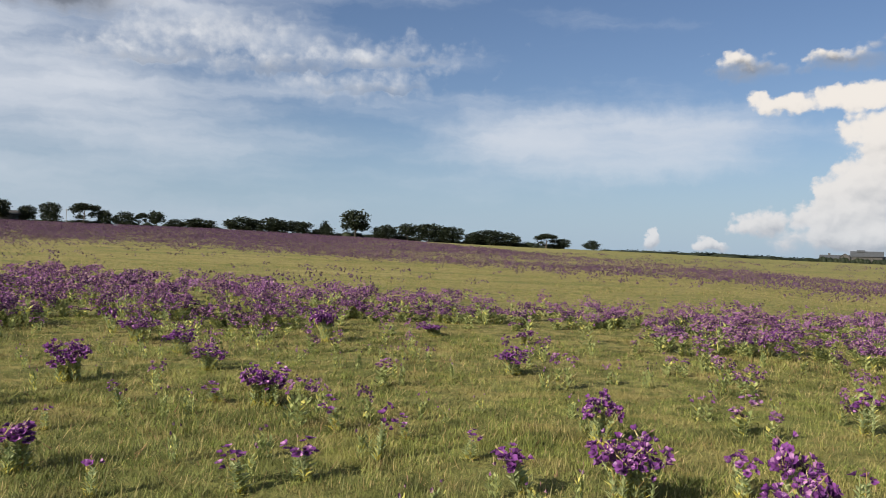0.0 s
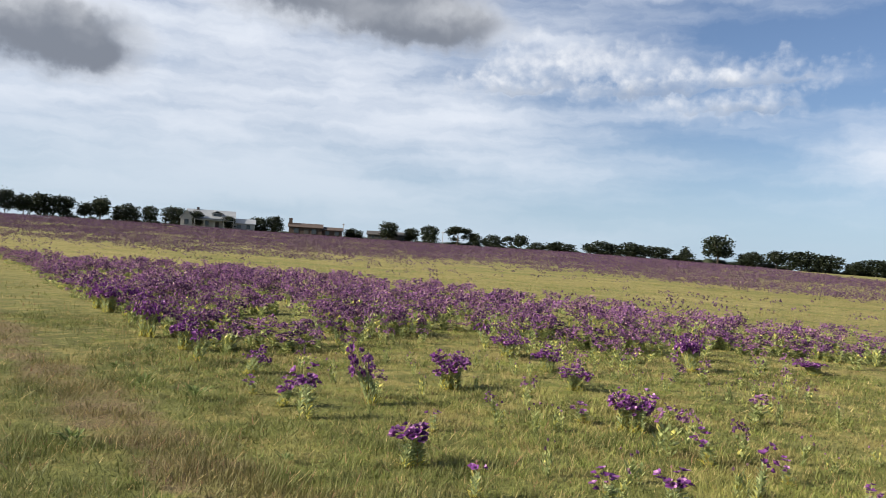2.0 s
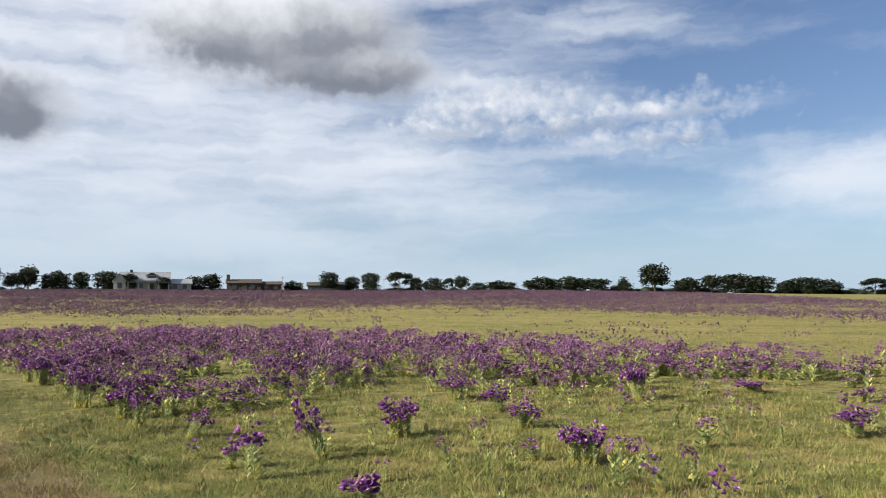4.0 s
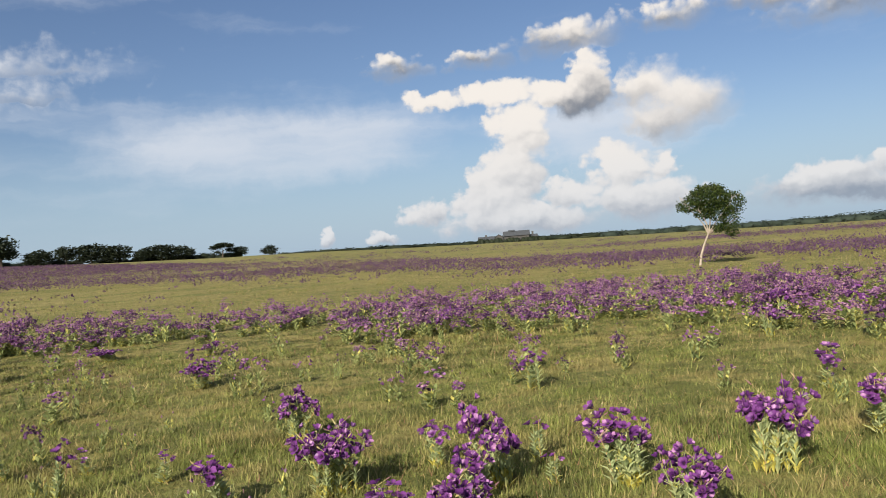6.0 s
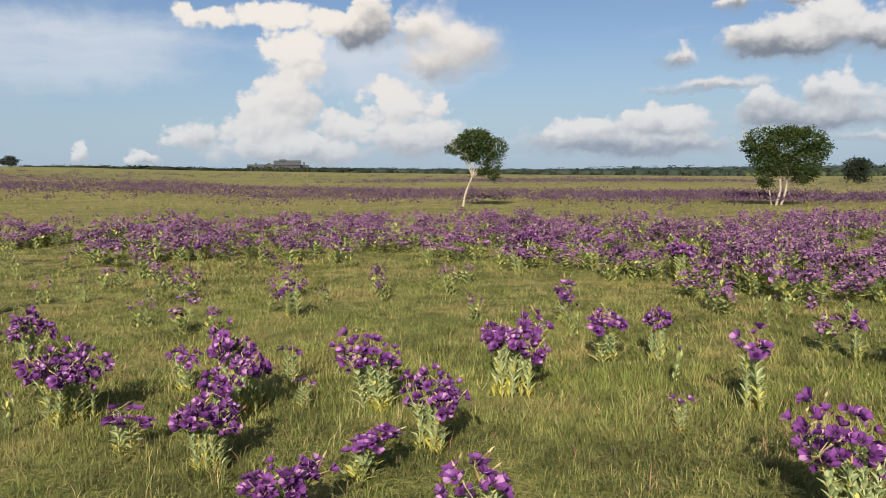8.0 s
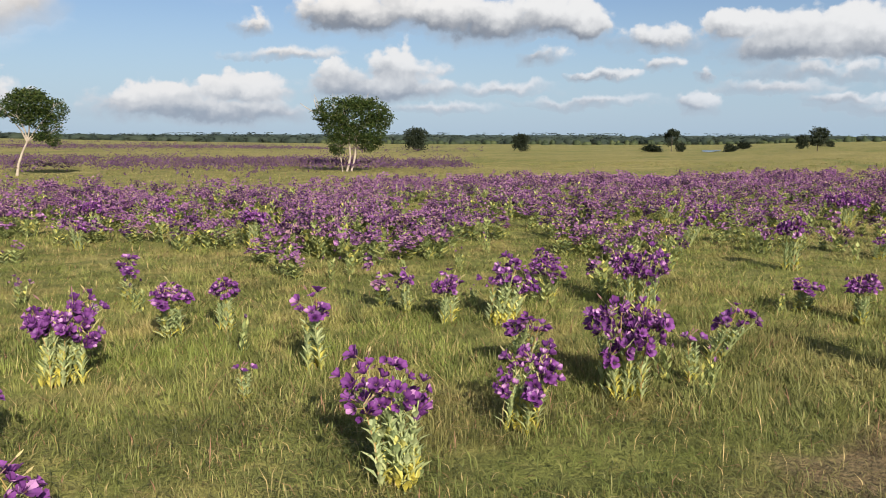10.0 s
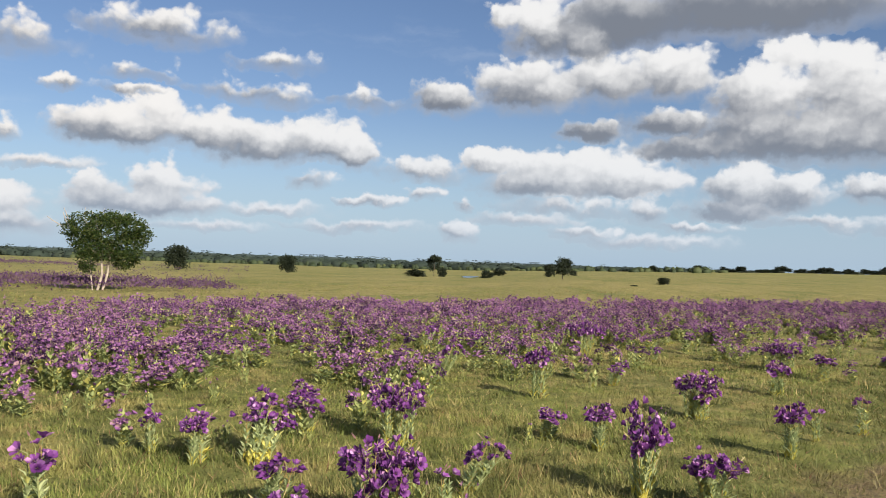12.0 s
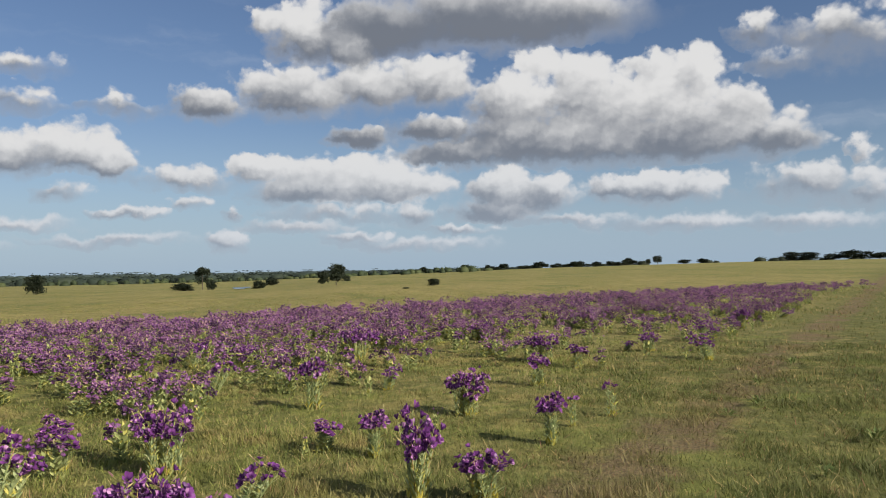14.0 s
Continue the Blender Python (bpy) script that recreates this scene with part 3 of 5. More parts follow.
verts = [(0, 0, 0)] + list(zip(gx, gy, ground_z(gx, gy) + bumps))
faces = [(0, 1 + (k + 1) % turns, 1 + k) for k in range(turns)]
for n in range(len(rings) - 2):
    for k in range(turns):
        a, b = 1 + n * turns + k, 1 + n * turns + (k + 1) % turns
        faces.append((a, b, b + turns, a + turns))
ground = mesh_object("ground", verts, faces, [M_GROUND], smooth_faces=True)
tagged(ground, "rolling meadow ground of green and straw-yellow grass", "ground", kind="structure")

# gravel road behind the verge
def road_bend(s):
    """How far the road swings away from the straight line, s metres along it."""
    return -0.13 * np.clip(0.5 - np.asarray(s, float), 0, None) ** 1.02


rows_along = np.concatenate([np.arange(-60, 60, 0.5), np.arange(60, 260, 5)])
rng = np.random.default_rng(3)
verts, faces = [], []
for n, s in enumerate(rows_along):
    rag = 0.10 * noise.noise((s * 1.1, 0.3, 0)) + 0.05 * noise.noise((s * 4.0, 1.3, 0))
    for k, across_m in enumerate((ROAD_EDGE - 0.10 + rag, ROAD_EDGE - 0.35 + rag, -1.6, -3.2, -4.0 + rag, -4.3 + rag)):
        across_m += float(road_bend(s))
        x, y = s * ALONG[0] + across_m * ACROSS[0], s * ALONG[1] + across_m * ACROSS[1]
        lift = (-0.03, 0.03, 0.07, 0.06, 0.03, -0.03)[k] + 0.012 * noise.noise((x * 2, y * 2, 0))
        verts.append((x, y, float(ground_z(x, y)) + 0.03 + lift))
    if n:
        for k in range(5):
            a = 6 * (n - 1) + k
            faces.append((a, a + 1, a + 7, a + 6))
road = mesh_object("road", verts, faces, [M_GRAVEL], smooth_faces=True)
tagged(road, "narrow unpaved road of brown gravel along the meadow", "road", kind="structure")

# pond in the valley
verts, faces = [], [tuple(range(28))]
for k in range(28):
    a = 2 * math.pi * k / 28
    wobble = 1 + 0.12 * math.sin(3 * a + 1)
    x, y = polar(84.1 + 0.6 * wobble * math.cos(a), 129 + 14 * wobble * math.sin(a))
    verts.append((x, y, float(ground_z(x, y)) + 0.06))
pond = mesh_object("water", verts, faces, [M_WATER])
tagged(pond, "small blue pond among bushes in the valley", "water", kind="structure")


# ---- scattering of small growth ----
def scatter(name, templates, materials, spots):
    """One mesh of many copies. templates: (verts, tris, material indices). spots: rows of template, x, y, z, turn, wide, tall, lean x, lean y."""
    spots = np.asarray(spots, float)
    all_v, all_t, all_m, start = [], [], [], 0
    for n, (tv, tt, tm) in enumerate(templates):
        mine = spots[spots[:, 0] == n]
        if not len(mine):
            continue
        c, s = np.cos(mine[:, 4])[:, None], np.sin(mine[:, 4])[:, None]
        x, y, z = tv[None, :, 0] * mine[:, 5:6], tv[None, :, 1] * mine[:, 5:6], tv[None, :, 2] * mine[:, 6:7]
        v = np.stack([x * c - y * s + mine[:, 1:2] + z * mine[:, 7:8], x * s + y * c + mine[:, 2:3] + z * mine[:, 8:9], z + mine[:, 3:4]], -1)
        all_v.append(v.reshape(-1, 3))
        all_t.append((tt[None] + (start + np.arange(len(mine)) * len(tv))[:, None, None]).reshape(-1, 3))
        all_m.append(np.tile(tm, len(mine)))
        start += len(mine) * len(tv)
    return triangle_mesh(name, np.concatenate(all_v), np.concatenate(all_t), np.concatenate(all_m), materials)


class Shape:
    """Collects corners, faces and material numbers of one mesh."""

    def __init__(self):
        self.v, self.f, self.m = [], [], []

    def add(self, verts, faces, index=0):
        start = len(self.v)
        self.v += [tuple(p) for p in verts]
        self.f += [tuple(i + start for i in face) for face in faces]
        self.m += [index] * len(faces)

    def tube(self, points, radii, sides=5, index=0, cap=True):
        rings = []
        for n, p in enumerate(points):
            p = Vector(p)
            ahead = (Vector(points[min(n + 1, len(points) - 1)]) - Vector(points[max(n - 1, 0)])).normalized()
            u = ahead.orthogonal().normalized()
            w = ahead.cross(u)
            rings.append([p + radii[n] * (math.cos(2 * math.pi * k / sides) * u + math.sin(2 * math.pi * k / sides) * w) for k in range(sides)])
        faces = [(n * sides + k, n * sides + (k + 1) % sides, (n + 1) * sides + (k + 1) % sides, (n + 1) * sides + k) for n in range(len(points) - 1) for k in range(sides)]
        if cap:
            faces.append(tuple((len(points) - 1) * sides + k for k in range(sides)))
        self.add([p for ring in rings for p in ring], faces, index)

    def leaf(self, at, out, length, width, fold=0.25, index=0, droop=0.15):
        """A pointed leaf of four facets folded along its midrib."""
        out = Vector(out).normalized()
        side = out.cross(Vector((0, 0, 1)))
        side = side.normalized() if side.length > 1e-4 else Vector((1, 0, 0))
        up = side.cross(out).normalized()
        at = Vector(at)
        mid, tip = at + out * length * 0.5, at + out * length - up * droop * length
        self.add([at, mid + side * width / 2 + up * width * fold, tip, mid - side * width / 2 + up * width * fold, mid], [(0, 4, 1), (1, 4, 2), (0, 3, 4), (3, 2, 4)], index)

    def cup(self, at, axis, size, opening, petals=5, index=0, rows=3, throat=None, turn=0.0):
        """A bell of petals round an axis."""
        axis = Vector(axis).normalized()
        u = axis.orthogonal().normalized()
        w = axis.cross(u)
        at = Vector(at)

        def spot(angle, reach, rise):
            return at + size * (reach * (math.cos(angle) * u + math.sin(angle) * w) + rise * axis)

        profile = [(0.08, 0.0), (0.30 + 0.22 * opening, 0.42), (0.42 + 0.50 * opening, 0.95 - 0.30 * opening)] if rows == 3 else [(0.08, 0.0), (0.42 + 0.5 * opening, 0.9 - 0.3 * opening)]
        spread = [0.35, 0.66, 0.54]
        steady = profile
        for k in range(petals):
            a = turn + 2 * math.pi * k / petals + random.uniform(-0.12, 0.12)
            if rows == 3:
                flop = random.uniform(-0.12, 0.22)
                profile = [steady[0], (steady[1][0] + flop * 0.5, steady[1][1]), (steady[2][0] + flop, steady[2][1] - flop * 0.6 + random.uniform(-0.06, 0.06))]
                pts = []
                for (reach, rise), half in zip(profile, spread):
                    pts += [spot(a - half, reach, rise), spot(a, reach * 1.08, rise - 0.02), spot(a + half, reach * 0.96, rise + 0.03)]
                pts += [spot(a + 0.1, profile[2][0] * 1.15, profile[2][1] + 0.10)]
                self.add(pts, [(0, 1, 4, 3), (1, 2, 5, 4), (3, 4, 7, 6), (4, 5, 8, 7), (6, 7, 9), (7, 8, 9)], index)
            else:
                self.add([spot(a, 0.08, 0), spot(a - 0.6, *profile[1]), spot(a + 0.6, *profile[1])], [(0, 1, 2)], index)
        if throat is not None:
            self.add([spot(2.1 * k, 0.14, 0.12) for k in range(3)] + [spot(0, 0.0, 0.5)], [(0, 1, 3), (1, 2, 3), (2, 0, 3)], throat)

    def arrays(self):
        tris, idx = [], []
        for face, m in zip(self.f, self.m):
            for k in range(1, len(face) - 1):
                tris.append((face[0], face[k], face[k + 1]))
                idx.append(m)
        return np.array(self.v, float), np.array(tris, int), np.array(idx, int)

    def object(self, name, materials, parent=None, label="", smooth_faces=False):
        ob = mesh_object(name, self.v, self.f, materials, self.m, parent, smooth_faces)
        return tagged(ob, label) if label else ob


# ---- the purple wildflowers ----
def flower_mesh(seed):
    rnd = random.Random(seed)
    s = Shape()
    s.cup((0, 0, 0), (0, 0, 1), 1.0, rnd.uniform(0.15, 0.85), 5, 0, 3, 1, rnd.uniform(0, 1))
    me = bpy.data.meshes.new("flower")
    me.from_pydata(s.v, [], s.f)
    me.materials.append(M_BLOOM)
    me.materials.append(M_THROAT)
    me.polygons.foreach_set("material_index", np.asarray(s.m, np.int32))
    me.update()
    return me


FLOWERS = [flower_mesh(n) for n in range(9)]


def grow(rnd, stems, spread, blooms, lean=(0, 0)):
    """The skeleton of one plant about half a metre tall: stems that rise like a vase, as lists of points, and the flower heads' stalks with their ways."""
    lines, tips = [], []
    bunches = max(1, round(stems / 3))
    turn = rnd.uniform(0, 6.28)
    heads = [rnd.uniform(0.62, 1.1) for g in range(bunches)]
    for k in range(stems):
        g = k % bunches
        a = turn + 2 * math.pi * (g + rnd.uniform(-0.38, 0.38)) / bunches
        out = min(1.0, (k // bunches + rnd.uniform(0.2, 1.0)) / max(1.0, stems / bunches)) ** 0.6
        reach = spread * out
        top = 0.46 * heads[g] * (1 - 0.22 * out ** 2) * rnd.uniform(0.86, 1.05)
        end = Vector((math.cos(a) * reach + lean[0] * top + rnd.gauss(0, 0.014), math.sin(a) * reach + lean[1] * top + rnd.gauss(0, 0.014), top))
        foot = Vector((math.cos(a) + rnd.uniform(-0.7, 0.7), math.sin(a) + rnd.uniform(-0.7, 0.7), 0)) * (0.014 + 0.36 * reach)
        mid = foot.lerp(end, 0.5) + Vector((-math.cos(a), -math.sin(a), 0.5)) * reach * 0.16
        lines.append([foot, foot.lerp(mid, 0.55), mid, mid.lerp(end, 0.5), end])
        for b in range(int(blooms / stems * rnd.uniform(0.6, 1.4) + rnd.random())):
            way_out = Vector((math.cos(a) * 0.55 + rnd.uniform(-0.9, 0.9), math.sin(a) * 0.55 + rnd.uniform(-0.9, 0.9), rnd.uniform(0.25, 1.3))).normalized()
            start = lines[-1][3].lerp(end, rnd.uniform(-0.15, 1.0))
            tips.append((start, start + way_out * rnd.uniform(0.02, 0.075), way_out))
    return lines, tips


def plant(name_seed, stems, spread, blooms, leaf_pairs, lean=(0, 0), size=0.032):
    """A wildflower with stalk, foliage and each flower as parts, standing at the origin."""
    rnd = random.Random(name_seed)
    root = new("wildflower_plant")
    lines, tips = grow(rnd, stems, spread, blooms, lean)
    s, leaves = Shape(), Shape()
    for line in lines:
        s.tube(line, [0.0045, 0.004, 0.0035, 0.003, 0.002], 4)
        for n in range(leaf_pairs):
            t = (n + 0.25) / leaf_pairs * 2.9
            p = line[int(t)].lerp(line[int(t) + 1], t - int(t))
            a = n * 1.57 + rnd.uniform(-0.4, 0.4)
            for side in (0, math.pi):
                out = Vector((math.cos(a + side), math.sin(a + side), rnd.uniform(1.0, 2.8)))
                leaves.leaf(p, out, rnd.uniform(0.065, 0.10) * (1.1 - t * 0.14), rnd.uniform(0.021, 0.032), 0.22)
    for start, end, out in tips:
        s.tube([start, end], [0.002, 0.0018], 3, cap=False)
    for n in range(max(2, blooms // 6)):
        line = rnd.choice(lines)
        start = line[4]
        end = start + Vector((rnd.uniform(-0.06, 0.06), rnd.uniform(-0.06, 0.06), rnd.uniform(0.03, 0.07)))
        s.tube([start, end], [0.0018, 0.0018], 3, 1)
        s.tube([end, end.lerp(start, -0.2), end.lerp(start, -0.45)], [0.004, 0.0055, 0.0012], 4, 1)
    s.object("stalk", [M_STEM, M_BUD], root, "pale green branching stalk with straw-coloured buds")
    leaves.object("foliage", [M_LEAF], root, "bluish green pointed leaves, yellowing below")
    for start, end, out in tips:
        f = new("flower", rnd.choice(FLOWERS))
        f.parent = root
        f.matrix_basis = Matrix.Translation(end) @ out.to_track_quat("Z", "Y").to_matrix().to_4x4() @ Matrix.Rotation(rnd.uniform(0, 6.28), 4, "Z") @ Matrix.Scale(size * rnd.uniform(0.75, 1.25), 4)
    return root


# (wide, kind) of the model plants; each is 0.5 m tall before scaling
MODELS = [
    (0.27, plant(20, 24, 0.19, 152, 10)), (0.27, plant(21, 22, 0.19, 128, 10, (0.2, -0.25))),
    (0.21, plant(11, 17, 0.14, 90, 9)), (0.21, plant(12, 15, 0.14, 78, 9, (-0.25, 0.2))), (0.22, plant(13, 14, 0.14, 62, 9, (0.5, 0.2))),
    (0.15, plant(14, 9, 0.09, 58, 8)), (0.15, plant(15, 8, 0.09, 44, 8, (-0.3, 0.1))), (0.15, plant(16, 7, 0.10, 26, 9, (0.15, -0.4))),
    (0.09, plant(17, 5, 0.045, 17, 10)), (0.09, plant(18, 4, 0.04, 9, 11, (0.1, 0.1))), (0.08, plant(19, 3, 0.035, 3, 11)),
]
# plants apart from the drift: x, y, height, breadth
WEST = [(-12.6, 11.9, 0.55, 0.6), (-6.04, 7.76, 0.33, 0.37), (-4.06, 5.97, 0.49, 0.23), (-5.14, 6.68, 0.16, 0.17), (-4.92, 6.8, 0.22, 0.15), (-8.04, 8.96, 0.47, 0.5), (-9.37, 9.6, 0.6, 0.55), (-7.14, 8.16, 0.57, 0.37), (-1.92, 4.58, 0.28, 0.12), (-13.3, 12.3, 0.6, 0.6), (-12.0, 12.2, 0.5, 0.5), (-12.9, 12.9, 0.58, 0.6), (-4.54, 6.32, 0.34, 0.27), (-2.97, 6.23, 0.2, 0.14)]
NORTH = [(-3.96, 6.95, 0.59, 0.36), (-3.8, 8.43, 0.43, 0.54), (-4.43, 12.12, 0.36, 0.62), (-3.43, 10.89, 0.35, 0.47), (-2.65, 9.48, 0.3, 0.44), (-2.03, 7.54, 0.21, 0.22), (-1.57, 7.42, 0.36, 0.53), (-0.79, 6.45, 0.32, 0.2), (-0.41, 5.53, 0.43, 0.16), (0.84, 9.7, 0.33, 0.44), (1.34, 13.16, 0.27, 0.36), (-1.74, 12.67, 0.58, 0.53), (0.5, 4.85, 0.39, 0.33), (-0.09, 13.93, 0.25, 0.62), (3.36, 8.91, 0.19, 0.23), (-2.57, 5.06, 0.34, 0.36), (-1.1, 4.72, 0.3, 0.21), (-0.82, 5.01, 0.28, 0.2), (-7.92, 14.79, 0.44, 0.62), (-7.66, 16.13, 0.3, 0.37), (-2.85, 7.37, 0.16, 0.08), (-0.24, 6.23, 0.21, 0.11), (0.21, 5.63, 0.18, 0.12), (-5.6, 16.91, 0.38, 0.61), (1.66, 3.99, 0.45, 0.3)]
MID = [(1.22, 6.21, 0.41, 0.37), (1.08, 4.63, 0.42, 0.5), (1.17, 3.94, 0.25, 0.2), (1.8, 4.85, 0.34, 0.25), (1.39, 3.46, 0.39, 0.36), (1.92, 4.2, 0.54, 0.37), (2.36, 4.57, 0.33, 0.16), (2.2, 4.1, 0.16, 0.11), (3.5, 6.74, 0.4, 0.21)]
EAST = [(2.87, 1.34, 0.49, 0.47), (4.36, 3.8, 0.39, 0.34), (4.65, 3.56, 0.41, 0.24), (5.15, 4.93, 0.4, 0.2), (3.27, 3.58, 0.51, 0.51), (2.5, 3.83, 0.42, 0.48), (2.34, 3.07, 0.41, 0.36), (1.88, 2.98, 0.32, 0.31), (1.9, 2.08, 0.42, 0.31), (1.38, 2.76, 0.35, 0.39), (3.48, 2.52, 0.23, 0.09), (5.68, 2.7, 0.36, 0.09), (5.71, 2.36, 0.37, 0.23)]
FAR_EAST = [(3.62, 1.1, 0.43, 0.37), (4.68, 1.44, 0.4, 0.34), (5.64, 1.92, 0.49, 0.47), (6.67, 1.87, 0.42, 0.33), (4.29, 0.76, 0.52, 0.49), (6.43, 1.09, 0.5, 0.51), (5.23, 0.41, 0.44, 0.3), (4.76, 0.49, 0.34, 0.15), (6.99, -0.06, 0.28, 0.31), (6.7, -0.45, 0.4, 0.29), (5.38, -0.66, 0.61, 0.37), (5.34, -1.07, 0.41, 0.41), (8.32, -1.45, 0.46, 0.51), (6.83, -1.9, 0.47, 0.29), (9.08, 0.06, 0.62, 0.34), (5.51, 2.28, 0.38, 0.25), (4.07, 2.48, 0.49, 0.21), (10.28, 1.26, 0.56, 0.32), (13.64, -0.53, 0.58, 0.51), (10.46, -0.83, 0.34, 0.23), (12.79, -3.37, 0.44, 0.62)]
SOUTH_EAST = [(7.43, 2.13, 0.31, 0.37), (7.51, -2.28, 0.37, 0.13), (7.95, -2.79, 0.42, 0.18), (10.17, -2.62, 0.44, 0.34), (11.81, -3.64, 0.38, 0.35), (10.26, -0.78, 0.32, 0.22), (13.2, -1.61, 0.3, 0.23), (14.06, 1.17, 0.34, 0.5), (14.79, -0.65, 0.47, 0.6), (12.22, -5.82, 0.43, 0.5), (13.79, -5.54, 0.39, 0.42), (13.92, -5.15, 0.17, 0.36), (18.01, -9.4, 0.54, 0.5), (15.55, -7.33, 0.41, 0.47), (21.43, -12.4, 0.26, 0.44), (16.56, -2.28, 0.27, 0.45), (17.07, -3.18, 0.37, 0.62), (14.73, -3.37, 0.16, 0.31), (14.08, -2.83, 0.16, 0.23), (19.31, -9.76, 0.21, 0.44)]

# the drift of flowers: bearing, nearest and farthest reach
DRIFT = np.array([(-55, 46, 47), (-53, 41, 48), (-49, 19, 38), (-45, 15, 42), (-40, 12, 40), (-34, 12, 38), (-28, 15, 33), (-22, 14.5, 30), (-18, 14, 28), (-7, 14.5, 23), (2, 14, 21), (12, 13.5, 19), (20, 12.6, 20), (26, 12.2, 22), (37, 11.9, 21), (49, 10.6, 19.5), (56, 8.8, 20), (61, 8.7, 21.5), (66, 8.8, 23)])
DRIFT = np.concatenate([DRIFT, np.array([(70, 9.6, 24), (77, 12.2, 26), (82, 14.5, 27), (87, 17, 28), (92, 19.5, 29), (100, 22.5, 32), (104, 24, 35), (111, 26, 41), (117, 29, 46), (121, 36, 49), (124, 44, 52), (126, 50, 51)])])


def drift_share(x, y, margin=0.0):
    """1 deep in the drift, 0 outside, with ragged edges."""
    a, r = bearing_of(x, y), np.hypot(x, y)
    inner, outer = np.interp(a, DRIFT[:, 0], DRIFT[:, 1]), np.interp(a, DRIFT[:, 0], DRIFT[:, 2])
    rise = np.clip((r - inner + 0.6 + margin) / (np.where(a > 66, 0.3, 0.12) * inner), 0, 1) * np.clip((outer - r + 0.2) / (0.06 * outer), 0, 1)
    return np.where((a > -55) & (a < 126), rise, 0)


def ragged(x, y, scale, shift=0.0):
    return np.array([noise.noise((a * scale, b * scale, shift)) for a, b in zip(x, y)])


def place_plant(x, y, tall, wide, rnd):
    fit = sorted(range(len(MODELS)), key=lambda n: abs(MODELS[n][0] - wide * 0.5) + rnd.uniform(0, 0.045))[0]
    base, root = MODELS[fit]
    across_scale = min(max(wide / (2.0 * base), 0.8), 1.4)
    m = Matrix.Translation((x, y, float(ground_z(x, y)) - 0.01)) @ Matrix.Rotation(rnd.uniform(0, 6.28), 4, "Z") @ Matrix.Diagonal((across_scale, across_scale, min(max(tall / 0.5, 0.45), 1.2), 1))
    made = copy_thing(root, m)
    full = ("half-open purple wildflower plant with few blooms in the grass" if base < 0.1 else "purple wildflower plant in bloom with bluish leaves, growing in grass" if base < 0.2 else "large bushy purple wildflower plant in full bloom, growing in grass")
    tagged(made, full, "wildflower", "purple wildflowers in the meadow")


rnd = random.Random(5)
for spots in (WEST, NORTH, MID, EAST, FAR_EAST, SOUTH_EAST):
    for x, y, tall, wide in spots:
        place_plant(x, y, tall, wide, rnd)
# the front rank of the drift, one by one
rng = np.random.default_rng(21)
a, r = rng.uniform(-50, 112, 6000), np.sqrt(rng.uniform(7 ** 2, 14 ** 2, 6000))
x, y = r * np.sin(np.radians(a)), r * np.cos(np.radians(a))
inner = np.interp(a, DRIFT[:, 0], DRIFT[:, 1])
front = (r > inner - 0.8) & (r < inner + 1.3) & (rng.random(6000) < 0.9)
single = []
for px, py in zip(x[front], y[front]):
    if len(single) < 10 and all((px - q[0]) ** 2 + (py - q[1]) ** 2 > 0.45 ** 2 for q in single):
        single.append((px, py))
        place_plant(px, py, rnd.uniform(0.38, 0.58), rnd.uniform(0.22, 0.5), rnd)
for base, root in MODELS:
    for part_ob in (*root.children_recursive, root):
        bpy.data.objects.remove(part_ob)


def field_plant(seed, stems, blooms, fine, size=0.034):
    """A lighter plant for the drift: 0.5 m tall."""
    rnd = random.Random(seed)
    s = Shape()
    lines, tips = grow(rnd, stems, 0.115, blooms)
    for line in lines:
        s.add([line[0] - Vector((0.004, 0, 0)), line[0] + Vector((0.004, 0.003, 0)), line[4]], [(0, 1, 2)], 1)
        for n in range(6 if fine else 2):
            t = (n + 0.2) / (6 if fine else 2) * 2.7
            p = line[int(t)].lerp(line[int(t) + 1], t - int(t))
            a = n * 1.57 + rnd.uniform(-0.5, 0.5)
            for side in (0, math.pi):
                out = Vector((math.cos(a + side), math.sin(a + side), rnd.uniform(0.5, 1.6))).normalized() * rnd.uniform(0.065, 0.105)
                wide = out.cross(Vector((0, 0, 1))).normalized() * rnd.uniform(0.014, 0.021)
                s.add([p, p + out * 0.5 + wide, p + out, p + out * 0.5 - wide], [(0, 1, 2), (0, 2, 3)], 1)
    for start, end, out in tips:
        s.cup(end, out, size * rnd.uniform(0.85, 1.25), rnd.uniform(0.4, 0.9), 5 if fine else 3, 0, 2, None, rnd.uniform(0, 1))
    for k in range(2):
        p = rnd.choice(lines)[4]
        s.add([p, p + Vector((0.008, 0, 0.05)), p + Vector((0.0, 0.008, 0.055))], [(0, 1, 2)], 2)
    return s.arrays()


def sow(rng, count, bearings, reach, share, heights, widths, kinds):
    a = rng.uniform(*bearings, count)
    r = np.sqrt(rng.uniform(reach[0] ** 2, reach[1] ** 2, count))
    x, y = r * np.sin(np.radians(a)), r * np.cos(np.radians(a))
    keep = rng.random(count) < share(x, y, r, a)
    x, y = x[keep], y[keep]
    n = len(x)
    return np.stack([rng.integers(0, kinds, n), x, y, ground_z(x, y) - 0.01, rng.uniform(0, 6.28, n), rng.uniform(*widths, n), rng.uniform(*heights, n), rng.normal(0, 0.06, n), rng.normal(0, 0.06, n)], 1)


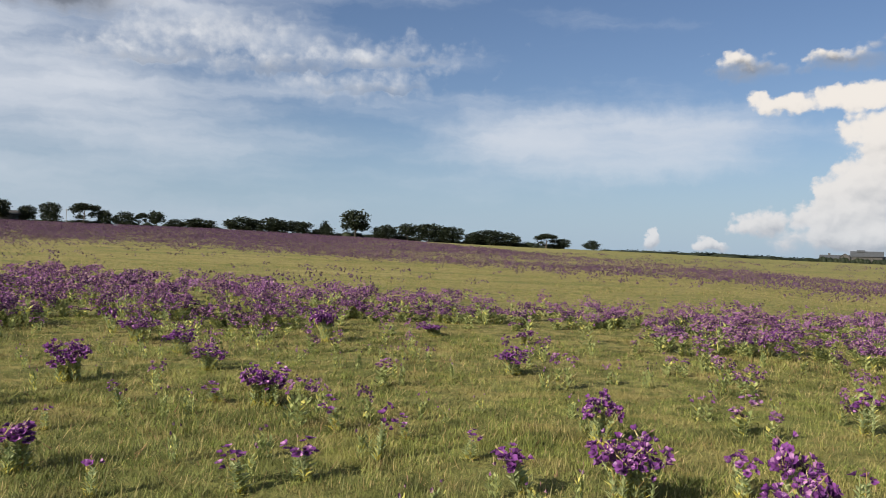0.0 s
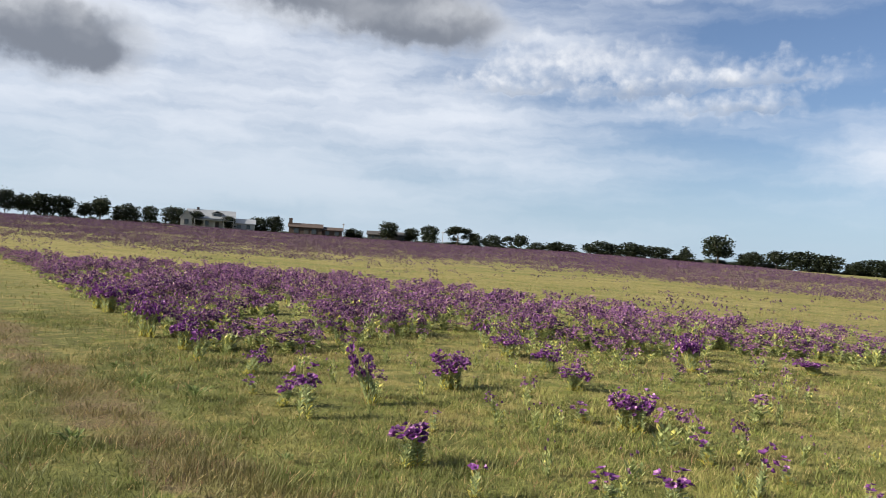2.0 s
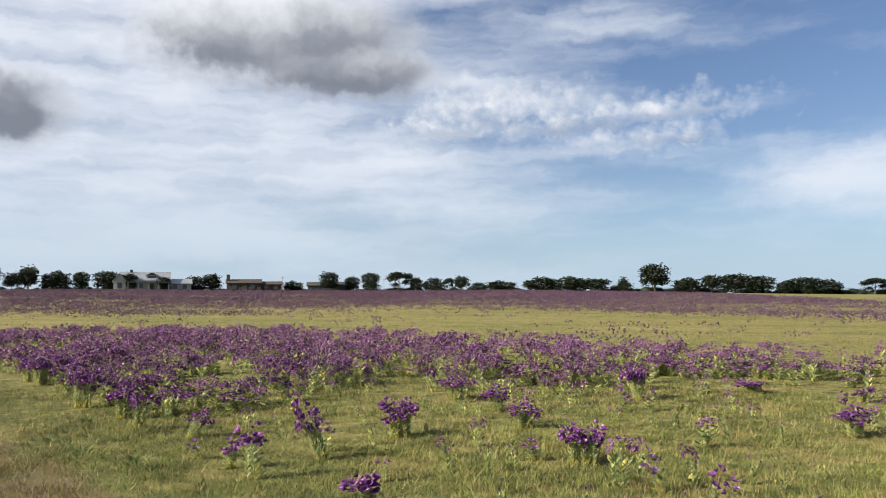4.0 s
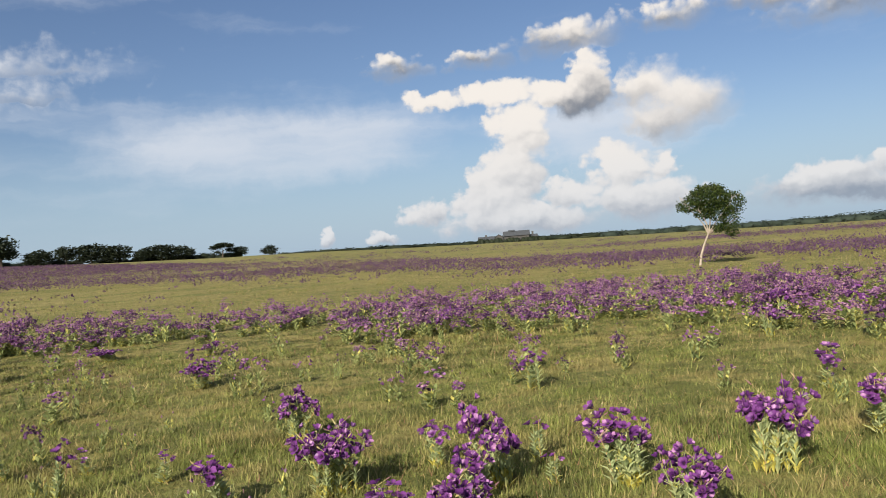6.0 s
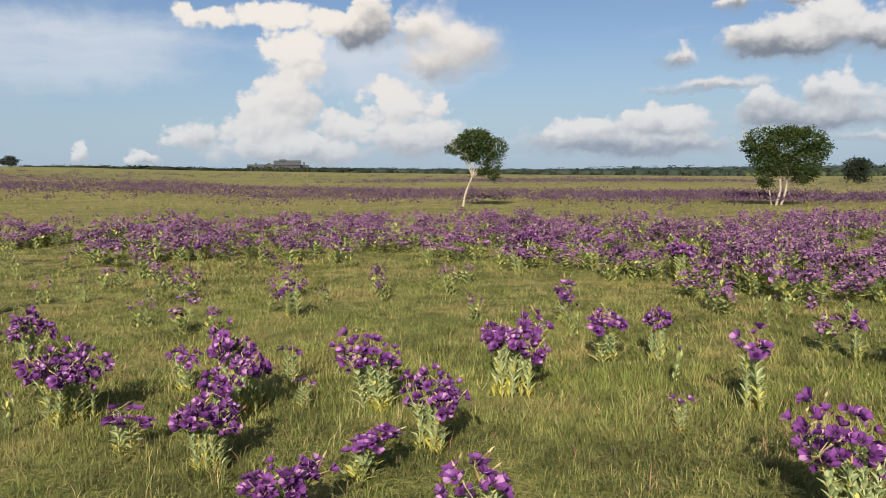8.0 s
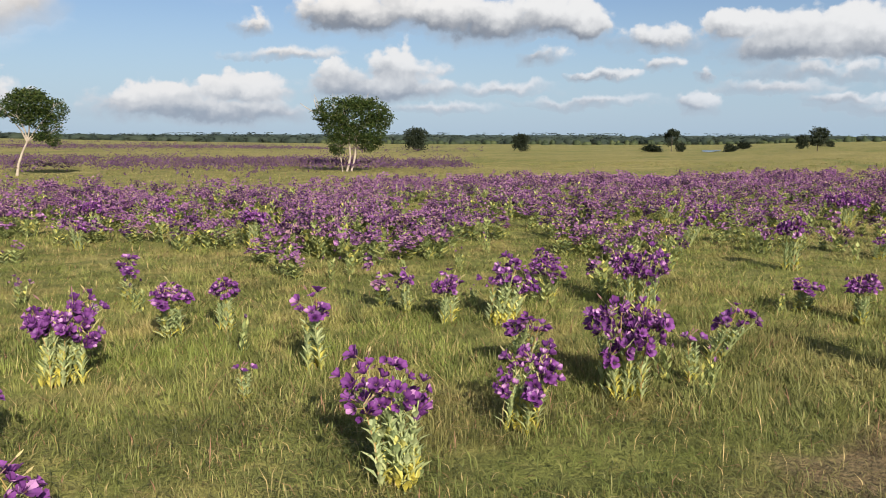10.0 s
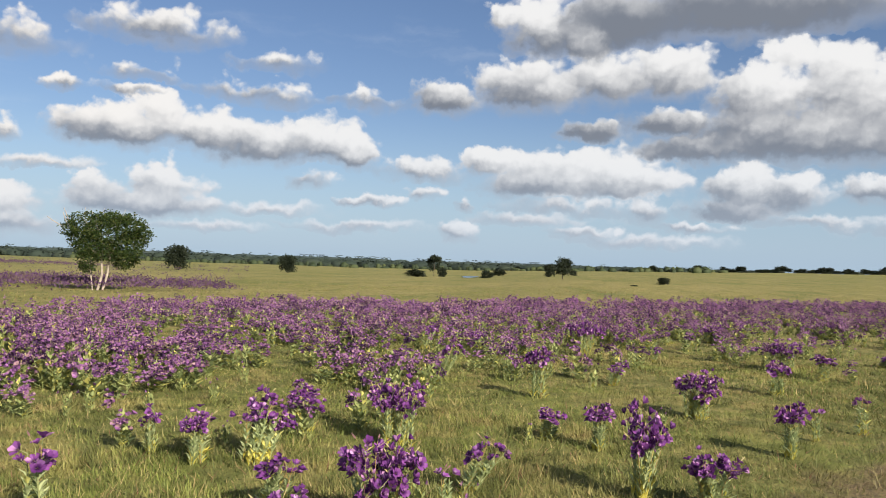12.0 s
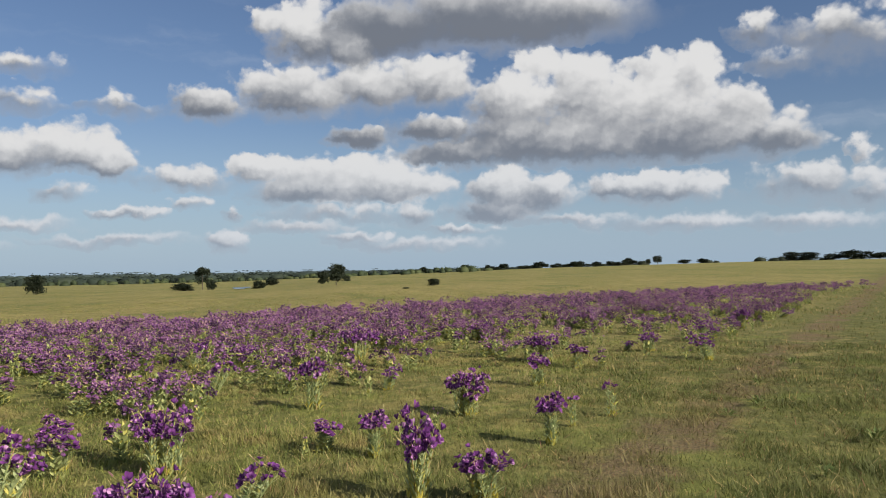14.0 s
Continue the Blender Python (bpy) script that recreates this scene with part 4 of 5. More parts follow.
rng = np.random.default_rng(8)
near_spots = sow(rng, 76000, (-55, 126), (7, 54), lambda x, y, r, a: drift_share(x, y) * np.clip(np.where(a > 15, 0.85, 0.6) + 1.2 * ragged(x, y, 0.45), 0.12, 1) * np.clip(np.where(a > 15, 0.6, 0.44) + np.where((r > 18) | (a < -15), 0.22, 0) + 3.0 * ragged(x, y, 1.05, 4.0), 0.04, 1) * np.where(r > 24, 0.8, 1), (0.5, 1.22), (0.9, 1.5), 6)
distance = np.hypot(near_spots[:, 1], near_spots[:, 2])
west = np.clip((5 - bearing_of(near_spots[:, 1], near_spots[:, 2])) / 25, 0, 1)
near_spots[:, 5] *= 1 + 0.2 * west
near_spots[:, 6] *= 1 + 0.2 * west
near_spots[:, 0] = near_spots[:, 0] % 3 + 3 * (distance > 19)
near_spots = near_spots[[all((s[1] - q[0]) ** 2 + (s[2] - q[1]) ** 2 > 0.3 ** 2 for q in single) for s in near_spots]] if len(single) else near_spots
drift = scatter("wildflower_drift", [field_plant(40 + n, 3 + n % 3, (26, 32, 38, 18, 22, 26)[n], n < 3, 0.029 if n < 3 else 0.042) for n in range(6)], [M_PETAL, M_LEAF_FIELD, M_BUD], near_spots)
tagged(drift, "dense drift of purple wildflowers across the meadow", "wildflowers", kind="stuff")


def stray_share(x, y, r, a):
    inner = np.interp(a, DRIFT[:, 0], DRIFT[:, 1])
    outer = np.interp(a, DRIFT[:, 0], DRIFT[:, 2])
    before = np.where((r < inner) & (r > 6.5), np.clip((r / inner - 0.4), 0, 1) * np.where(a > 8, 0.3, 0.6), 0)
    after = np.where((r > outer) & (r < outer * 1.25), 0.10, 0)
    return np.clip(before + after, 0, 1) * np.clip(0.35 + 2.2 * ragged(x, y, 0.8, 5.0), 0, 1) * (x * ACROSS[0] + y * ACROSS[1] > 3.0)


strays = sow(rng, 13000, (-50, 120), (6.5, 28), stray_share, (0.5, 1.0), (0.6, 1.2), 5)
more = sow(rng, 10000, (70, 122), (7.0, 34), lambda x, y, r, a: drift_share(x, y, 0.45 * np.interp(a, DRIFT[:, 0], DRIFT[:, 1])) * (1 - drift_share(x, y)) * np.clip(0.05 + 2.4 * ragged(x, y, 0.9, 12.0), 0, 1) * (x * ACROSS[0] + y * ACROSS[1] > 3.3), (0.6, 1.05), (0.8, 1.5), 3)
strays = np.concatenate([strays, more])
leafy_stems = sow(rng, 2600, (-34, 100), (3.2, 12.0), lambda x, y, r, a: np.where(a < 10, 0.13, 0.03) * np.clip(0.5 + 2.2 * ragged(x, y, 0.9, 21.0), 0, 1) * (x * ACROSS[0] + y * ACROSS[1] > 2.6), (0.5, 0.85), (0.4, 0.65), 2)
leafy_stems[:, 0] += 5
strays = np.concatenate([strays, leafy_stems])
stray = scatter("scattered_wildflowers", [field_plant(60 + n, (3, 4, 5, 3, 2, 4, 5)[n], (14, 20, 26, 9, 3, 1, 3)[n], True, 0.030) for n in range(7)], [M_PETAL, M_LEAF_FIELD, M_BUD], strays)
tagged(stray, "scattered small purple wildflowers between grass tufts", "wildflowers", kind="stuff")


def tuft(seed):
    """A far plant: a handful of petals over some leaves."""
    rnd = random.Random(seed)
    s = Shape()
    for k in range(8):
        p = Vector((rnd.uniform(-0.22, 0.22), rnd.uniform(-0.22, 0.22), rnd.uniform(0.28, 0.5)))
        u, w = Vector((rnd.uniform(-1, 1), rnd.uniform(-1, 1), 0.3)).normalized() * 0.042, Vector((rnd.uniform(-0.3, 0.3), rnd.uniform(-0.3, 0.3), 1)).normalized() * 0.045
        s.add([p - u - w, p + u - w * 0.6, p + w], [(0, 1, 2)], 0)
    return s.arrays()


def far_share(x, y, r, a):
    ramp = lambda low, high, soft: np.clip((r - low) / soft, 0, 1) * np.clip((high - r) / soft, 0, 1)
    hill_low = np.interp(a, [-60, -28, -15, -3, 8, 22, 37, 52, 66, 70], [55, 58, 66, 52, 43, 41, 40, 37, 35, 35])
    hill_high = np.interp(a, [-60, -28, -15, -3, 8, 22, 37, 52, 66, 70], [250, 250, 250, 210, 110, 70, 57, 53, 48, 40])
    second = np.where((a > 28) & (a < 62), ramp(np.interp(a, [28, 37, 52, 62], [80, 83, 94, 105]), np.interp(a, [28, 37, 52, 62], [85, 108, 124, 115]), 6.0), 0) * 0.55
    first = ramp(hill_low, hill_high, 5.0) * (a < 69)
    sparse = 0.09 * (r < 150) * (a < 69) * np.clip(0.4 + 2 * ragged(x, y, 0.12, 2.0), 0, 1)
    return np.clip(sparse + first * np.clip(np.interp(a, [-5, 8, 20, 34], [0.75, 0.42, 0.45, 0.85]) + 1.3 * ragged(x, y * 1.5, 0.05, 9.0), 0.13, 1) + second, 0, 1) * np.clip(60 / r, 0.3, 1) ** 0.5


far_spots = sow(rng, 170000, (-58, 69), (26, 250), far_share, (0.7, 1.1), (0.9, 1.8), 5)
far_spots = np.concatenate([far_spots, sow(rng, 9000, (16, 68), (34, 62), lambda x, y, r, a: far_share(x, y, r, a) * np.clip((a - 16) / 20, 0, 1), (0.7, 1.1), (0.9, 1.8), 5)])
far_reach = np.hypot(far_spots[:, 1], far_spots[:, 2])
far_spots[:, 5] *= np.clip(far_reach / 70, 1, 2.2)
far_spots[:, 6] *= np.clip(far_reach / 110, 1, 1.4)
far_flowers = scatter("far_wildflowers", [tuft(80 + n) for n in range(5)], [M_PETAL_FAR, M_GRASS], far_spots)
tagged(far_flowers, "far bands of purple wildflowers on the slope", "wildflowers", kind="stuff")


# ---- grass ----
def blade_set(seed, blades, wide, tall, spread, plain=False):
    """A hand's breadth of grass; plain: each blade is one straight facet, for farther off."""
    rnd = random.Random(seed)
    s = Shape()
    for k in range(blades):
        p = Vector((rnd.uniform(-spread, spread), rnd.uniform(-spread, spread), 0))
        a, bend, h = rnd.uniform(0, 6.28), rnd.uniform(0.1, 1.1), tall * rnd.uniform(0.35, 1.0)
        side, out = Vector((math.cos(a), math.sin(a), 0)) * wide / 2, Vector((-math.sin(a), math.cos(a), 0)) * h * bend
        straw = int(rnd.random() < 0.07)
        if plain:
            s.add([p - side, p + side, p + out * 0.8 + Vector((0, 0, h * (1 - 0.3 * bend)))], [(0, 1, 2)], straw)
        else:
            mid = p + out * 0.3 + Vector((0, 0, h * 0.55))
            s.add([p, mid + side, mid - side, p + out * 1.2 + Vector((0, 0, h * (1 - 0.45 * bend)))], [(0, 1, 2), (2, 1, 3)], straw)
    return s.arrays()


def field_side(x, y):
    s = x * ALONG[0] + y * ALONG[1]
    return x * ACROSS[0] + y * ACROSS[1] - road_bend(s) > ROAD_EDGE - 0.16


def worn_off(x, y):
    """Less grass on the worn track beside the road."""
    n = x * ACROSS[0] + y * ACROSS[1] - road_bend(x * ALONG[0] + y * ALONG[1])
    return np.clip(1 - np.clip(1.1 - np.abs(n - 1.9) / 1.1, 0, 1) * np.clip(0.6 + 2.0 * ragged(x, y, 0.5, 3.0), 0, 1), 0.4, 1)


rng = np.random.default_rng(31)
near_grass = sow(rng, 118000, (-62, 136), (1.0, 17.0), lambda x, y, r, a: field_side(x, y) * worn_off(x, y) * np.clip((5.5 / r) ** 1.3, 0.14, 1) * np.clip(0.8 + 0.8 * ragged(x, y, 1.6, 2.0), 0.4, 1) * np.where(r < 4.5, 1.0, 0.8), (0.45, 1.1), (0.8, 1.4), 8)
verge = sow(rng, 80000, (-62, 136), (1.6, 17.0), lambda x, y, r, a: field_side(x, y) * (x * ACROSS[0] + y * ACROSS[1] < 6.0) * np.clip((6.0 / r) ** 1.2, 0.15, 1) * np.clip(3.2 * ragged(x, y, 1.3, 8.0) + 1.6 * ragged(x, y, 4.0, 1.0) - 0.25, 0, 1), (0.7, 1.35), (0.7, 1.1), 8)
near_grass = np.concatenate([near_grass, verge])
reach = np.hypot(near_grass[:, 1], near_grass[:, 2])
near_grass[:, 0] += 8 * (reach > 4.2)
near_grass[:, 5] *= np.clip((reach / 4.5) ** 0.5, 1, 1.7)
near_grass[:, 6] *= np.clip((4.5 / reach) ** 0.3, 0.68, 1)
blade_tall = (0.08, 0.095, 0.13, 0.095, 0.07, 0.10, 0.16, 0.09)
grass = scatter("grass", [blade_set(90 + n, (22, 20, 17, 20, 22, 20, 14, 20)[n], 0.0036, blade_tall[n], 0.1) for n in range(8)] + [blade_set(100 + n, 24, 0.0062, blade_tall[n], 0.12, True) for n in range(8)], [M_GRASS, M_SEED], near_grass)
tagged(grass, "short green meadow grass with dry straw-coloured blades", "grass", kind="stuff")
mid_grass = sow(rng, 70000, (-60, 134), (10.0, 60.0), lambda x, y, r, a: field_side(x, y) * np.clip((14 / r) ** 1.5, 0.06, 1) * (1 - 0.7 * drift_share(x, y)) * np.clip(0.65 + 1.2 * ragged(x, y, 0.5, 2.0), 0.15, 1), (0.6, 1.3), (0.8, 1.6), 4)
mid_grass[:, 5] *= np.clip(np.hypot(mid_grass[:, 1], mid_grass[:, 2]) / 18, 1, 2)
tufts = scatter("grass_tufts", [blade_set(120 + n, 13, 0.012, 0.10, 0.2, True) for n in range(4)], [M_GRASS, M_SEED], mid_grass)
tagged(tufts, "meadow grass tufts farther off, green and straw", "grass", kind="stuff")


WEEDS = [(-4.71, 4.1, 0.99), (-6.16, 6.26, 0.87), (-5.28, 5.99, 1.05), (-8.07, 8.32, 0.99), (8.14, -4.4, 0.81), (6.32, -4.41, 0.93), (7.65, -3.84, 0.62), (-3.3, 4.6, 0.56), (-7.2, 6.9, 0.74), (9.6, -5.2, 0.68), (11.2, -6.6, 0.81), (5.4, -3.4, 0.56)]


def weed_leaves(seed):
    rnd = random.Random(seed)
    s = Shape()
    for k in range(34):
        a, up = rnd.uniform(0, 6.28), rnd.uniform(0.1, 1.6)
        foot = Vector((math.cos(a), math.sin(a), 0)) * rnd.uniform(0.01, 0.09) + Vector((0, 0, rnd.uniform(0.01, 0.09)))
        s.leaf(foot, (math.cos(a), math.sin(a), up), rnd.uniform(0.06, 0.11), rnd.uniform(0.022, 0.036), 0.2)
    return s


weeds = [weed_leaves(160 + n).object("leafy_weed", [M_WEED], None, "") for n in range(3)]
rnd = random.Random(9)
for n, (x, y, size) in enumerate(WEEDS):
    made = copy_thing(weeds[n % 3], Matrix.Translation((x, y, float(ground_z(x, y)) + 0.01)) @ Matrix.Rotation(rnd.uniform(0, 6.28), 4, "Z") @ Matrix.Diagonal((size, size, size * rnd.uniform(0.8, 1.1), 1)))
    tagged(made, "low dark green broad-leaved weed in the trodden grass", "weed", "weeds beside the road")
for part_ob in weeds:
    bpy.data.objects.remove(part_ob)

# small stones along the road's edge
stone = Shape()
stone.add([(-1, 0, 0), (0, -0.8, 0), (1, 0.1, 0), (0.1, 0.9, 0), (0.1, 0, 0.7)], [(0, 1, 4), (1, 2, 4), (2, 3, 4), (3, 0, 4)])
s_along = rng.uniform(-6, 22, 5000)
s_across = ROAD_EDGE - 0.05 - np.abs(rng.normal(0, 0.8, 5000)) + road_bend(s_along)
x, y = s_along * ALONG[0] + s_across * ACROSS[0], s_along * ALONG[1] + s_across * ACROSS[1]
size = rng.uniform(0.004, 0.018, 5000)
gravel = scatter("gravel", [stone.arrays()], [M_STONE], np.stack([np.zeros(5000), x, y, ground_z(x, y) + 0.05 + 0.05 * np.clip(-s_across / 1.6, 0, 1), rng.uniform(0, 6.28, 5000), size, size, np.zeros(5000), np.zeros(5000)], 1))
tagged(gravel, "loose brown gravel stones on the road", "gravel", kind="stuff")


# ---- trees ----
def crown_leaves(rnd, lobes, count, size, twig_index=None):
    """Leaves in clumps on the shells of several lobes: (centre, radii)."""
    s = Shape()
    weights = [l[1][0] * l[1][1] for l in lobes]
    for centre, radii in rnd.choices(lobes, weights, k=count // 6):
        d = Vector((rnd.gauss(0, 1), rnd.gauss(0, 1), rnd.gauss(0, 1))).normalized() * (rnd.uniform(0.35, 1.0) ** 0.5)
        knot = Vector(centre) + Vector((d.x * radii[0], d.y * radii[1], d.z * radii[2]))
        for k in range(6):
            p = knot + Vector((rnd.gauss(0, 1), rnd.gauss(0, 1), rnd.gauss(0, 0.7))) * size * 1.3
            u = Vector((rnd.uniform(-1, 1), rnd.uniform(-1, 1), rnd.uniform(-0.6, 0.6))).normalized() * size
            w = u.cross(Vector((rnd.uniform(-1, 1), rnd.uniform(-1, 1), rnd.uniform(-1, 1)))).normalized() * size * 0.55
            s.add([p - u, p + w, p + u, p - w], [(0, 1, 2, 3)])
    return s


def limb(s, rnd, start, end, thick, depth, sides=7):
    """A limb that bends and forks."""
    start, end = Vector(start), Vector(end)
    bend = Vector((rnd.uniform(-1, 1), rnd.uniform(-1, 1), rnd.uniform(-0.2, 0.5))) * (end - start).length * 0.10
    points = [start, start.lerp(end, 0.35) + bend, start.lerp(end, 0.7) + bend * 0.8, end]
    s.tube(points, [thick, thick * 0.85, thick * 0.7, thick * 0.5], sides)
    if depth:
        for k in range(3):
            out = (end - start).normalized() * 0.7 + Vector((rnd.uniform(-1, 1), rnd.uniform(-1, 1), rnd.uniform(-0.1, 0.8)))
            limb(s, rnd, points[2].lerp(end, rnd.uniform(0, 1)), end + out.normalized() * (end - start).length * rnd.uniform(0.45, 0.7), thick * 0.48, depth - 1, max(4, sides - 2))


def tree_at(x, y, turn=0.0, scale=1.0, name="tree"):
    root = new(name)
    root.matrix_basis = Matrix.Translation((x, y, float(ground_z(x, y)) - 0.05)) @ Matrix.Rotation(turn, 4, "Z") @ Matrix.Scale(scale, 4)
    return root


# the leaning tree; in its own axes x is to the right as seen from the road
def facing(bearing):
    return -radians(bearing)


rnd = random.Random(51)
lean_tree = tree_at(*polar(39.2, 37.3), facing(39.2))
s = Shape()
limb(s, rnd, (0, 0, 0), (0.46, 0.05, 1.45), 0.062, 0, 9)
for end in ((0.5, 0.3, 2.7), (1.3, -0.2, 2.5), (0.1, -0.3, 2.45), (1.1, 0.4, 2.0), (-0.3, 0.1, 2.55), (1.4, 0.2, 1.75)):
    limb(s, rnd, (0.44, 0.05, 1.38), end, 0.034, 1, 6)
s.object("trunk", [M_BARK], lean_tree, "pale leaning trunk with bare lower stem", True)
crown_leaves(rnd, [((0.6, 0, 2.95), (1.0, 0.9, 0.5)), ((-0.3, 0, 2.62), (0.48, 0.6, 0.26)), ((1.5, 0, 2.65), (0.55, 0.7, 0.48)), ((1.4, 0, 1.9), (0.42, 0.5, 0.5)), ((1.42, 0, 1.4), (0.24, 0.4, 0.24)), ((0.6, 0, 3.2), (0.7, 0.7, 0.32)), ((0.35, 0.1, 2.3), (0.42, 0.5, 0.26)), ((0.95, 0.1, 1.6), (0.3, 0.4, 0.2)), ((0.95, 0, 2.3), (0.6, 0.6, 0.42)), ((0.5, 0, 2.6), (0.6, 0.6, 0.35))], 10500, 0.048).object("crown", [M_TREE], lean_tree, "windswept dark green crown")
tagged(lean_tree, "small leaning tree with pale trunk and windswept green crown", "tree", "trees in the meadow")

rnd = random.Random(52)
twin_tree = tree_at(*polar(59.9, 38.6), facing(59.9))
s = Shape()
for foot, top in (((-0.1, 0, 0), (-0.12, 0.05, 1.9)), ((0.1, 0.05, 0), (0.35, -0.05, 1.8)), ((-0.28, -0.1, 0), (-0.45, 0.1, 1.3))):
    limb(s, rnd, foot, top, 0.06 if foot[0] > -0.2 else 0.035, 2, 8)
limb(s, rnd, (0.3, 0, 1.6), (1.3, 0.1, 2.6), 0.05, 1)
limb(s, rnd, (-0.2, 0, 1.6), (-1.3, 0.0, 2.7), 0.05, 1)
s.object("trunk", [M_BARK], twin_tree, "three pale trunks from one foot", True)
crown_leaves(rnd, [((-0.65, 0, 2.8), (0.85, 1.0, 0.62)), ((1.05, 0, 2.75), (0.9, 1.0, 0.65)), ((0.25, 0, 2.6), (1.05, 1.0, 0.72)), ((-0.35, 0, 1.95), (0.85, 0.9, 0.6)), ((1.0, 0, 1.8), (0.8, 0.9, 0.62)), ((-0.55, 0, 1.4), (0.45, 0.6, 0.42)), ((1.0, 0.1, 1.3), (0.5, 0.6, 0.36)), ((1.7, 0, 2.5), (0.4, 0.5, 0.4)), ((-1.3, 0, 2.65), (0.36, 0.5, 0.36)), ((-0.5, 0, 1.0), (0.32, 0.4, 0.22)), ((0.4, 0, 3.15), (0.9, 0.7, 0.3)), ((0.25, 0.1, 1.75), (0.8, 0.7, 0.5)), ((1.35, 0, 2.2), (0.55, 0.6, 0.5)), ((-0.8, 0, 2.25), (0.6, 0.7, 0.5))], 17000, 0.052).object("crown", [M_TREE], twin_tree, "broad dark green crown")
tagged(twin_tree, "broad tree with several pale trunks and dense green crown", "tree", "trees in the meadow")


def far_tree(seed, form, count=1900):
    """A far tree, one unit wide and one tall, in its own axes. form: "open" shows its stem, "umbrella" spreads flat, "spire" tapers, "mass" reaches the ground."""
    rnd = random.Random(seed)
    root = new("tree")
    s = Shape()
    bare = {"open": 0.2, "umbrella": 0.3, "spire": 0.04, "mass": 0.0}[form]
    high = 1 - bare
    limb(s, rnd, (0, 0, 0), (rnd.uniform(-0.08, 0.08), 0, bare + 0.25), 0.03, 1, 5)
    lobes = []
    for k in range(8):
        u = (k + rnd.random()) / 8
        if form == "spire":
            lobes.append(((rnd.uniform(-0.28, 0.28) * (1 - u), rnd.uniform(-0.2, 0.2) * (1 - u), bare + high * (0.08 + 0.82 * u)), (0.30 * (1 - u) + 0.06, 0.3 * (1 - u) + 0.06, 0.10)))
        else:
            x = -0.38 + 0.76 * u
            crest = 0.97 - (0.4 if form == "mass" else 0.3) * (2 * abs(x)) ** 2 * rnd.uniform(0.4, 1.2) - rnd.uniform(0, 0.16)
            tall = (0.14 if form == "umbrella" else rnd.uniform(0.15, 0.24)) * high
            lobes.append(((x, rnd.uniform(-0.25, 0.25), bare + high * crest - tall), (rnd.uniform(0.10, 0.18), 0.2, tall)))
            if form != "umbrella" or rnd.random() < 0.4:
                lobes.append(((x * 0.9, rnd.uniform(-0.25, 0.25), bare + high * rnd.uniform(0.12, 0.4)), (rnd.uniform(0.10, 0.17), 0.2, high * rnd.uniform(0.1, 0.2))))
    if form in ("mass", "open"):
        lobes += [((0, 0, bare + high * 0.44), (0.38, 0.34, high * 0.40)), ((-0.1, 0, bare + high * 0.52), (0.26, 0.3, high * 0.40))]
    s.object("trunk", [M_BARK_DARK], root)
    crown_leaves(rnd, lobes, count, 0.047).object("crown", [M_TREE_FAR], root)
    return root


FAR_MODELS = [far_tree(70, "open"), far_tree(71, "open"), far_tree(72, "mass"), far_tree(73, "umbrella"), far_tree(74, "mass"), far_tree(75, "mass"), far_tree(76, "spire"), far_tree(77, "open")]
# bearing, distance, width, height
LEFT_ROW = [(-54.7, 256, 4.7, 8.9), (-53.6, 256, 5.3, 6), (-52.6, 256, 5.3, 6), (-51.6, 256, 4.7, 5.4), (-50.6, 256, 7, 5.6), (-49.4, 256, 5.6, 5.6), (-48.1, 256, 4.4, 4.2), (-47.2, 256, 5.3, 5.4), (-45.7, 256, 7.5, 5.4), (-44.2, 256, 4.4, 4.9), (-42.7, 256, 6.5, 5.3), (-37.3, 256, 6.7, 4.4), (-36.1, 256, 4.9, 4.9), (-41.3, 248, 3.5, 4), (-39.2, 248, 4, 3.9), (-30.8, 256, 4.9, 3.5), (-28.4, 248, 5.3, 4.9), (-26.8, 250, 4.4, 4.4), (-25.5, 256, 4.9, 4.9), (-23.6, 256, 6.5, 4.9), (-22.4, 256, 3.9, 4), (-21.2, 256, 6, 4), (-20.1, 256, 3, 3.2)]
MIDDLE_ROW = [(-19.2, 256, 3.9, 4), (-18, 256, 4.4, 2.8), (-16.5, 256, 7.7, 3.2), (-13.8, 256, 9.6, 4.6), (-11.9, 256, 9.6, 4.4), (-10.1, 256, 8.8, 3.9), (-8.2, 256, 5.8, 4.2), (-6.1, 256, 8.4, 6.5), (-4.1, 256, 7.9, 4.4), (-2.5, 256, 4.9, 4.4), (-1, 256, 8.8, 5.6), (0.5, 256, 8.2, 5.1), (2, 256, 5.3, 3.9), (3.2, 256, 8.8, 4.9), (4.6, 256, 6.5, 4.2), (7.1, 256, 6.1, 3.9), (8.2, 259, 5, 3.2), (10.2, 265, 4.5, 2.9)]
